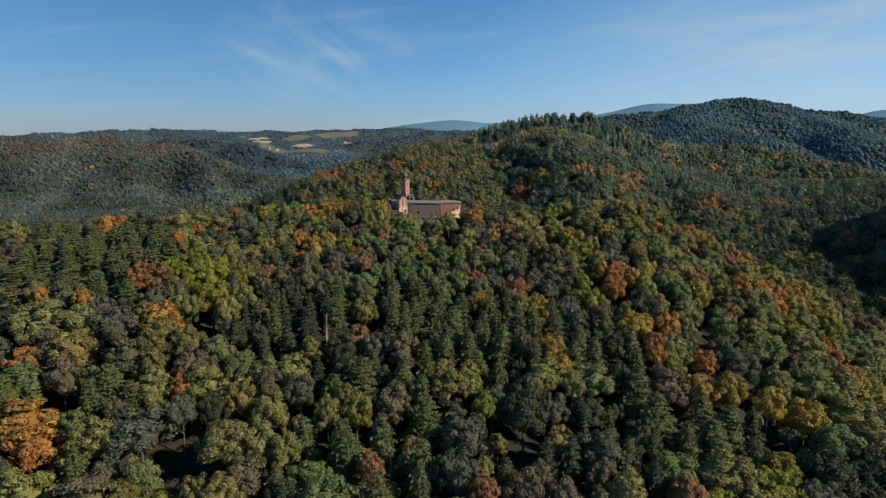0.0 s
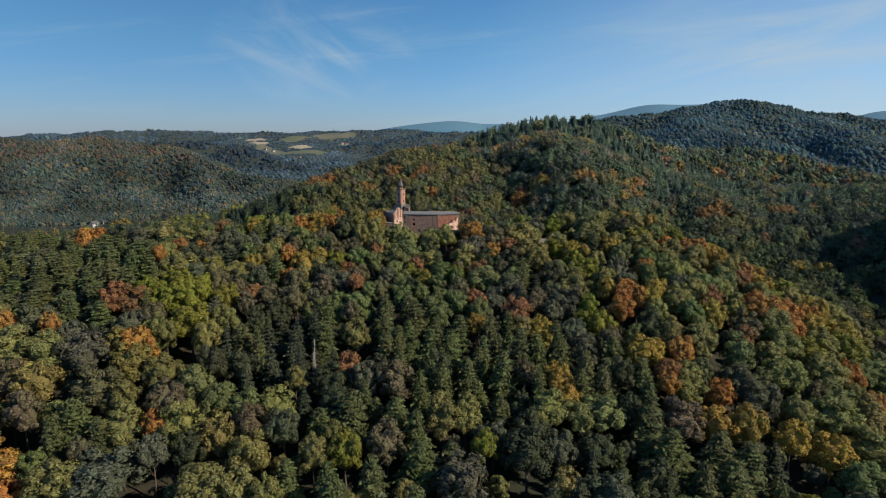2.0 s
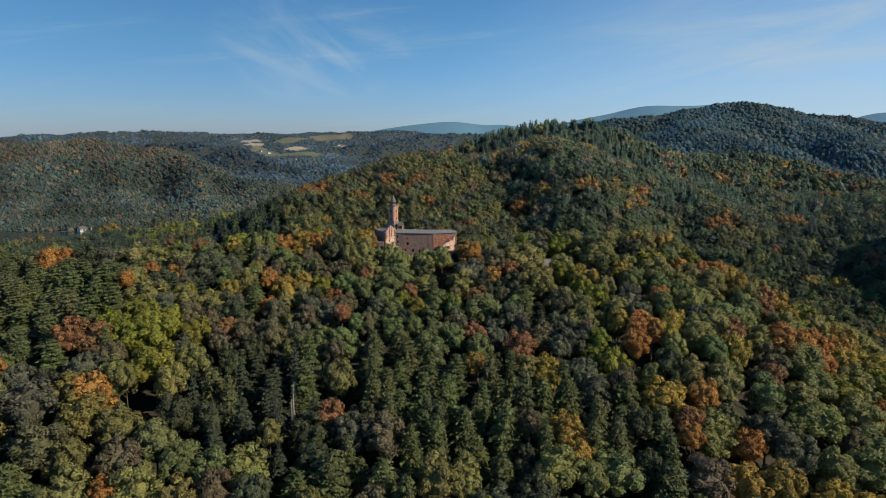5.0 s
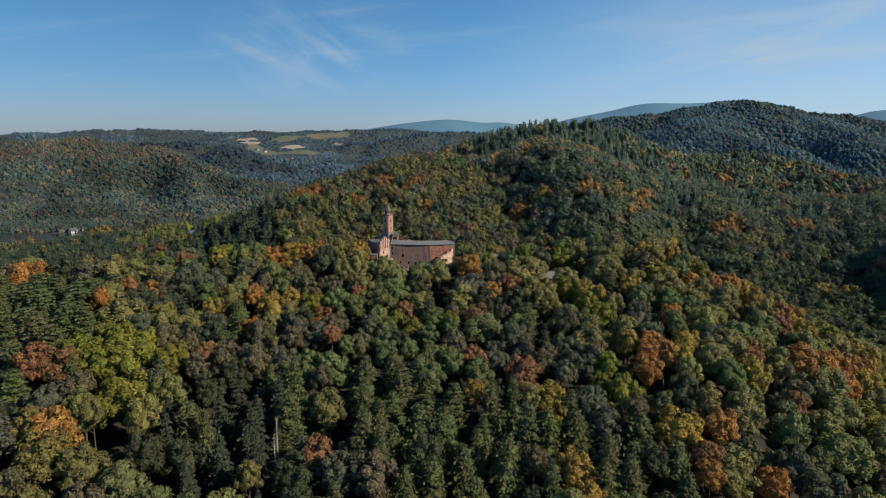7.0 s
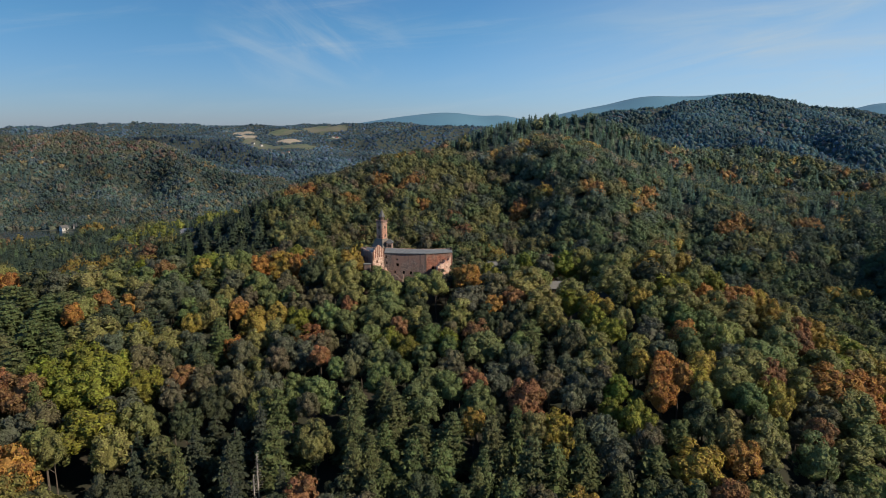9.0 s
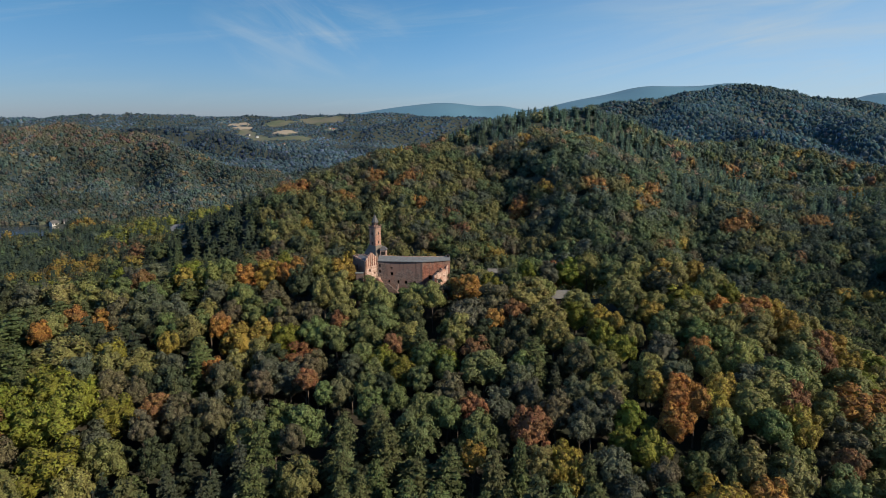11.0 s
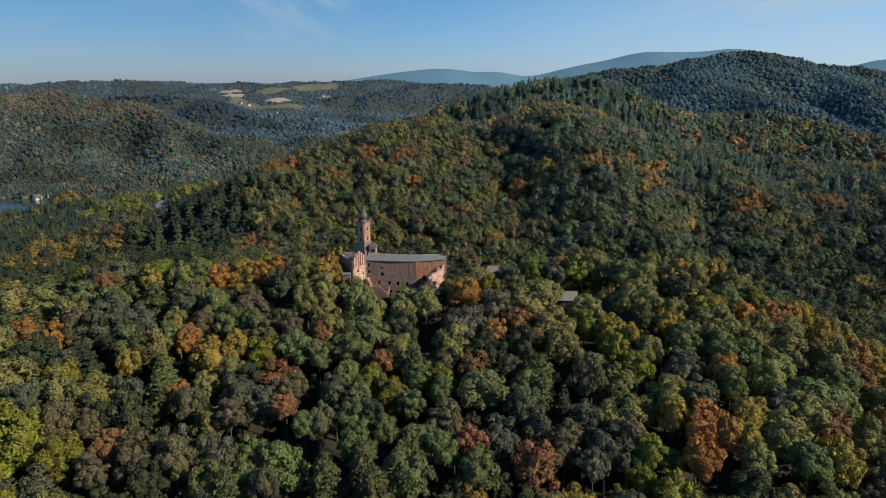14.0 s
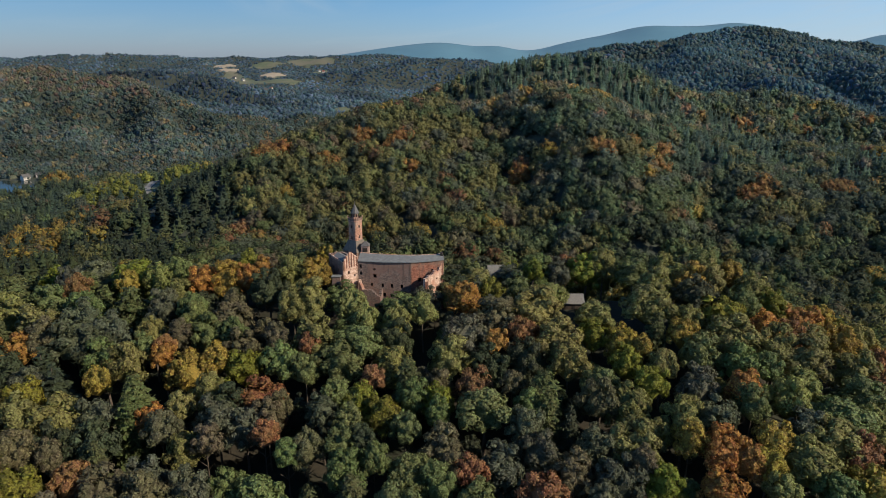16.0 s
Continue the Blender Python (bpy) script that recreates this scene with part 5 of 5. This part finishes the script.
    wall_panel("broken_wall", (3.5, 338.2), (3.6, 334.2), 24.0, [38.6, 40.5, 42.6], 0.9, [], BRICK, castle, "toothed broken wall end", seed=16, rough=0.5)
    bm = bmesh.new()
    for s in (0, 0.7):
        for p in ((9.9, 340.6 + s, 24), (13.2, 339.6 + s, 24), (12.9, 339.7 + s, 35.2), (9.9, 340.6 + s, 40.6)):
            bm.verts.new(p)
    vs = list(bm.verts)
    bm.faces.new(vs[:4]), bm.faces.new(vs[7:3:-1])
    for k in range(4):
        bm.faces.new((vs[k], vs[4 + k], vs[4 + (k + 1) % 4], vs[(k + 1) % 4]))
    part("buttress", bm, BRICK, castle, "sloping red brick buttress")
    # low broken walls in front
    wall_panel("low_wall", (-17.2, 332.4), (-11.2, 331.6), 24.0, [40.5, 40.4, 40.2, 39.2, 37.6], 1.0, [], STONE, castle, "low broken front wall", seed=17, rough=0.22)
    wall_panel("low_wall", (-11.2, 331.6), (-10.6, 336.5), 24.0, [37.4, 38.6, 39.5], 0.9, [], STONE, castle, seed=18, rough=0.25)
    wall_panel("low_wall", (-19.0, 338.0), (-17.2, 332.4), 24.0, [42.2, 41.2, 40.6], 0.9, [], PALE, castle, seed=19, rough=0.25)

    # the tower
    cx, cy = -20.9, 351.0
    tower = prism("tower", cut_square(cx, cy, 3.75, -37, 0.35), 46.0, 59.2, TOWER_BRICK, castle, "slender red brick lookout tower", shrink=0.95)
    prism("tower_foot", cut_square(cx, cy, 6.3, -37, 0.2), 24.0, 48.6, STONE, castle, "broad grey tower foot")
    prism("skirt_roof", cut_square(cx, cy, 6.9, -37, 0.2), 48.6, 52.3, SHINGLE_BROWN, castle, "steep brown shingle skirt roof round the tower", shrink=0.54)
    prism("cornice", cut_square(cx, cy, 3.65, -37, 0.4), 58.7, 59.2, TOWER_BRICK, tower, "corbelled brick cornice", shrink=1.08)
    prism("platform", cut_square(cx, cy, 4.0, -37, 0.4), 59.2, 59.4, PALE, tower)
    ring = cut_square(cx, cy, 3.95, -37, 0.45)
    for k in range(8):
        a, b = np.array(ring[k]), np.array(ring[(k + 1) % 8])
        wall_panel("parapet", a, b, 59.4, [60.3, 60.3], 0.22, [], STONE, tower, "weathered parapet of the lookout", seed=50 + k, rough=0.02, step=3)
        if k % 2 == 0:
            for m in (0.0, 1.0):
                p = a + (b - a) * m
                box("pinnacle", (p[0] - 0.16, p[1] - 0.16, 60.2), (p[0] + 0.16, p[1] + 0.16, 60.85), PALE, tower)
    octagon = [(cx + 1.25 * math.cos(k * math.pi / 4 + 0.2), cy + 1.25 * math.sin(k * math.pi / 4 + 0.2)) for k in range(8)]
    drum = prism("lantern", octagon, 59.45, 61.9, STONE, tower, "small round lantern", shrink=0.96)
    prism("lantern_eave", [(cx + (x - cx) * 1.25, cy + (y - cy) * 1.25) for x, y in octagon], 61.8, 62.05, SLATE, tower)
    prism("spire", [(cx + (x - cx) * 1.12, cy + (y - cy) * 1.12) for x, y in octagon], 62.05, 65.2, SLATE, tower, "pointed slate spire", shrink=0.0)
    prism("finial", [(cx + 0.06 * math.cos(k * 1.047), cy + 0.06 * math.sin(k * 1.047)) for k in range(6)], 64.8, 66.0, SLATE, tower, "thin metal finial")
    for k in range(8):
        x, y = octagon[k]
        nx, ny = (octagon[(k + 1) % 8][0] + x) / 2, (octagon[(k + 1) % 8][1] + y) / 2
        box("lantern_window", (nx - 0.16, ny - 0.16, 60.6), (nx + 0.16, ny + 0.16, 61.6), PAINTED_DARK, tower)
    for face, heights in ((0, (57.3, 53.6)), (3, (57.2, 53.2)), (1, ())):
        a = radians(-37) + face * math.pi / 2
        for z in heights:
            q = (cx + 1.82 * math.cos(a), cy + 1.82 * math.sin(a))
            bm = bmesh.new()
            box_mesh(bm, (-0.08, -0.28, z - 0.55), (0.08, 0.28, z + 0.55), 0.02)
            bmesh.ops.transform(bm, matrix=Matrix.Translation((*q, 0)) @ Matrix.Rotation(a, 4, "Z"), verts=bm.verts)
            part("tower_window", bm, PAINTED_DARK, tower)
    # bay at the tower's foot
    bay = box("bay", (-18.6, 346.9, 46.5), (-16.0, 349.6, 51.0), PALE, castle, "pale bay with an open front beside the tower")
    box("bay_opening", (-18.2, 346.82, 48.9), (-16.5, 347.0, 50.3), PAINTED_DARK, bay)
    prism("bay_roof", [(-18.9, 346.5), (-15.7, 346.5), (-15.7, 349.9), (-18.9, 349.9)], 51.0, 52.2, SLATE, bay, "small slate roof", shrink=0.25)
    return castle


build_castle()


def build_hut(x0, x1, y, z_ridge, z_eave, z_ground, depth, roof_mat, label, boards):
    """A small timber house with a steep gabled roof of boards or slates."""
    hut = new("hut")
    hut.location = ((x0 + x1) / 2, y, z_ground)
    tagged(hut, label, "hut", "outbuildings by the castle")
    w, h, e = (x1 - x0) / 2, z_ridge - z_ground, z_eave - z_ground
    bm = bmesh.new()
    v = [bm.verts.new(p) for s in (-1, 1) for p in ((s * (w - 0.3), -depth + 0.5, -1.5), (s * (w - 0.3), depth - 0.5, -1.5), (s * (w - 0.3), depth - 0.5, e), (s * (w - 0.3), 0, h - 0.3), (s * (w - 0.3), -depth + 0.5, e))]
    bm.faces.new(v[:5]), bm.faces.new(v[9:4:-1])
    for k in range(5):
        bm.faces.new((v[k], v[(k + 1) % 5], v[5 + (k + 1) % 5], v[5 + k]))
    part("hut_body", bm, TIMBER, hut, "dark timber walls")
    for s in (-1, 1):
        slope = part_roof(w, h, e, depth, s, roof_mat, hut)
        for i in range(boards):
            k = (i + 0.5) / boards
            bm = bmesh.new()
            box_mesh(bm, (-w, -0.1, 0.0), (w, 0.1, 0.05))
            ang = math.atan2(h - e, depth) * s
            m = Matrix.Translation((0, -s * depth * k, h - (h - e) * k + 0.1)) @ Matrix.Rotation(ang, 4, "X")
            bmesh.ops.transform(bm, matrix=m, verts=bm.verts)
            part("roof_batten", bm, roof_mat, slope)
    box("ridge_cap", (-w, -0.12, h + 0.02), (w, 0.12, h + 0.18), SLATE, hut)
    box("door", (-0.5, -depth + 0.42, 0), (0.5, -depth + 0.5, 2.0), PAINTED_DARK, hut, "doorway painted near-black")
    return hut


def part_roof(w, h, e, depth, s, mat, hut):
    bm = bmesh.new()
    q = [(-w, 0, h), (w, 0, h), (w, -s * depth, e), (-w, -s * depth, e)]
    v = [bm.verts.new(p) for p in q] + [bm.verts.new((x, y, z + 0.15)) for x, y, z in q]
    bm.faces.new(v[:4][::-1]), bm.faces.new(v[4:])
    for k in range(4):
        bm.faces.new((v[k], v[(k + 1) % 4], v[4 + (k + 1) % 4], v[4 + k]))
    return part("roof_slope", bm, mat, hut, "grey weathered roof slope")


build_hut(26.4, 32.6, 358.0, 40.2, 36.6, float(ground_z(29.0, 358.0)), 4.0, SHINGLE, "small hut with a steep grey shingle roof among the trees", 7)
build_hut(51.0, 58.8, 342.0, 35.0, 32.3, float(ground_z(55.0, 342.0)), 3.2, SHINGLE, "low shelter with a striped grey board roof", 6)


# ---- far mountains ----
def far_range(name, y, low, points, depth, seed):
    """A far mountain ridge: a crest line with slopes before and behind it."""
    xs = np.linspace(points[0][0], points[-1][0], 160)
    crest = np.interp(xs, [p[0] for p in points], [p[1] for p in points])
    for _ in range(3):
        crest[1:-1] = (crest[:-2] + 2 * crest[1:-1] + crest[2:]) / 4
    rows = 7
    verts, faces = [], []
    for r in range(rows):
        k = r / (rows - 1)
        for x, c in zip(xs, crest):
            h = c if k == 1 else low + (c - low) * math.sin(k * math.pi / 2)
            verts.append((x, y - depth * (1 - k) + 30 * math.sin(x / 300 + seed + r), h + (4 * math.sin(x / 90 + r * 2 + seed) if 0 < k < 1 else 0)))
    n = len(xs)
    verts += [(x, y + depth, low) for x in xs]
    for r in range(rows):
        for i in range(n - 1):
            faces.append((r * n + i, r * n + i + 1, (r + 1) * n + i + 1, (r + 1) * n + i))
    ob = mesh_object(name, verts, faces, FAR_HAZE_BLUE, smooth=True)
    return tagged(ob, "mountain range on the horizon, painted haze-blue", "mountain", kind="structure")


# along, height
FAR_CREST = [(-3300, 40), (-1500, 60), (-886, 82), (-727, 90), (-569, 105), (-450, 125), (-252, 156), (-94, 175), (63, 190), (181, 183), (299, 163), (398, 167), (457, 175), (516, 163), (615, 136), (733, 144), (851, 179), (1007, 213), (1163, 240), (1357, 290), (1474, 302), (1631, 298), (1827, 302), (2060, 329), (2259, 294), (2501, 229), (2740, 198), (2856, 213), (2970, 252), (3079, 260), (3282, 267), (3604, 217)]
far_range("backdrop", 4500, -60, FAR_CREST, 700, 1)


# ---- lake, road and houses in the valley ----
def build_lake():
    n = 48
    verts = [(-700 + 1.5 * 170 * math.cos(6.2832 * k / n), 915 + 0.2 * 1.5 * 170 * math.cos(6.2832 * k / n) + 1.5 * 75 * math.sin(6.2832 * k / n), LAKE_Z) for k in range(n)]
    ob = mesh_object("water", verts, [tuple(range(n))], WATER)
    return tagged(ob, "dark still lake water in the valley", "lake", kind="structure")


def build_road(points, width):
    """A narrow road laid on the ground along a bent line."""
    pts = []
    for (ax, ay), (bx, by) in zip(points, points[1:]):
        pts += [(ax + (bx - ax) * k / 6, ay + (by - ay) * k / 6) for k in range(6)]
    pts.append(points[-1])
    verts, faces = [], []
    for i, (x, y) in enumerate(pts):
        a, b = pts[max(i - 1, 0)], pts[min(i + 1, len(pts) - 1)]
        d = Vector((b[0] - a[0], b[1] - a[1])).normalized()
        z = max(float(ground_z(x - d.y * s, y + d.x * s)) for s in (-width / 2, 0, width / 2)) + 0.5
        for s in (-1, 1):
            verts.append((x - d.y * s * width / 2, y + d.x * s * width / 2, z))
        for s in (-1, 1):
            verts.append((x - d.y * s * width / 2, y + d.x * s * width / 2, z - 1.5))
    for i in range(len(pts) - 1):
        a, b = i * 4, i * 4 + 4
        faces += [(a, a + 1, b + 1, b), (a + 2, a, b, b + 2), (a + 1, a + 3, b + 3, b + 1)]
    return tagged(mesh_object("road", verts, faces, ASPHALT), "narrow grey road bending through the woods", "road", kind="structure")


def build_house(x, y, turn, w, d, h, wall_mat, roof_mat, label):
    """A small gabled house with windows, a door and a chimney."""
    house = new("house")
    house.location = (x, y, float(ground_z(x, y)))
    house.rotation_euler = (0, 0, radians(turn))
    tagged(house, label, "house", "houses in the valley")
    bm = bmesh.new()
    v = [bm.verts.new(p) for s in (-1, 1) for p in ((s * w / 2, -d / 2, -3), (s * w / 2, d / 2, -3), (s * w / 2, d / 2, h), (s * w / 2, 0, h + d * 0.42), (s * w / 2, -d / 2, h))]
    bm.faces.new(v[:5]), bm.faces.new(v[9:4:-1])
    for k in range(5):
        bm.faces.new((v[k], v[(k + 1) % 5], v[5 + (k + 1) % 5], v[5 + k]))
    part("house_body", bm, wall_mat, house)
    for s in (-1, 1):
        bm = bmesh.new()
        q = [(-w / 2 - 0.4, 0, h + d * 0.44), (w / 2 + 0.4, 0, h + d * 0.44), (w / 2 + 0.4, s * (d / 2 + 0.5), h - 0.3), (-w / 2 - 0.4, s * (d / 2 + 0.5), h - 0.3)]
        vs = [bm.verts.new(p) for p in q] + [bm.verts.new((a, b, c + 0.25)) for a, b, c in q]
        bm.faces.new(vs[:4]), bm.faces.new(vs[4:][::-1])
        for k in range(4):
            bm.faces.new((vs[k], vs[4 + k], vs[4 + (k + 1) % 4], vs[(k + 1) % 4]))
        part("roof_slope", bm, roof_mat, house)
    box("chimney", (w * 0.2, -0.4, h + d * 0.3), (w * 0.2 + 0.7, 0.3, h + d * 0.42 + 1.2), roof_mat, house)
    for k in (-1, 0, 1):
        box("window", (k * w * 0.3 - 0.5, -d / 2 - 0.05, h * 0.45), (k * w * 0.3 + 0.5, -d / 2 + 0.1, h * 0.45 + 1.2), PAINTED_DARK, house)
    return house


build_lake()
build_road([(-226, 672), (-240, 704), (-250, 723), (-264, 746), (-276, 762), (-290, 801), (-298, 831), (-300, 856)], 7.0)
for x, y, turn, w, d, h, wall, roof, label in (
    (-531, 1015, 20, 10, 7, 4, WHITEWASH, SLATE, "white lakeside house with a grey roof"),
    (-545, 1004, 60, 10, 8, 4, WHITEWASH, SLATE, "small white boathouse on the lake shore"),
    (178, 742, 10, 11, 7, 4, PALE, TILE_RED, "pale house with a red roof on the hill"),
    (196, 752, -15, 9, 7, 4, WHITEWASH, TILE_RED, "small white house with a red roof on the hill"),
    (-424, 1869, 15, 9, 7, 4, WHITEWASH, SLATE, "white farmhouse among far meadows"),
    (-413, 1885, -30, 9, 7, 4, WHITEWASH, TILE_RED, "white farmhouse with a red roof among far meadows"),
    (-545, 2098, 50, 9, 7, 4, WHITEWASH, SLATE, "white farmhouse among far meadows"),
    (-337, 2298, 0, 9, 7, 4, WHITEWASH, TILE_RED, "white farmhouse with a red roof among far meadows"),
    (-358, 2345, 35, 9, 7, 4, WHITEWASH, SLATE, "white farmhouse among far meadows"),
    (-590, 2165, -20, 10, 7, 4, WHITEWASH, SLATE, "white farmhouse among far meadows"),
):
    build_house(x, y, turn, w, d, h, wall, roof, label)
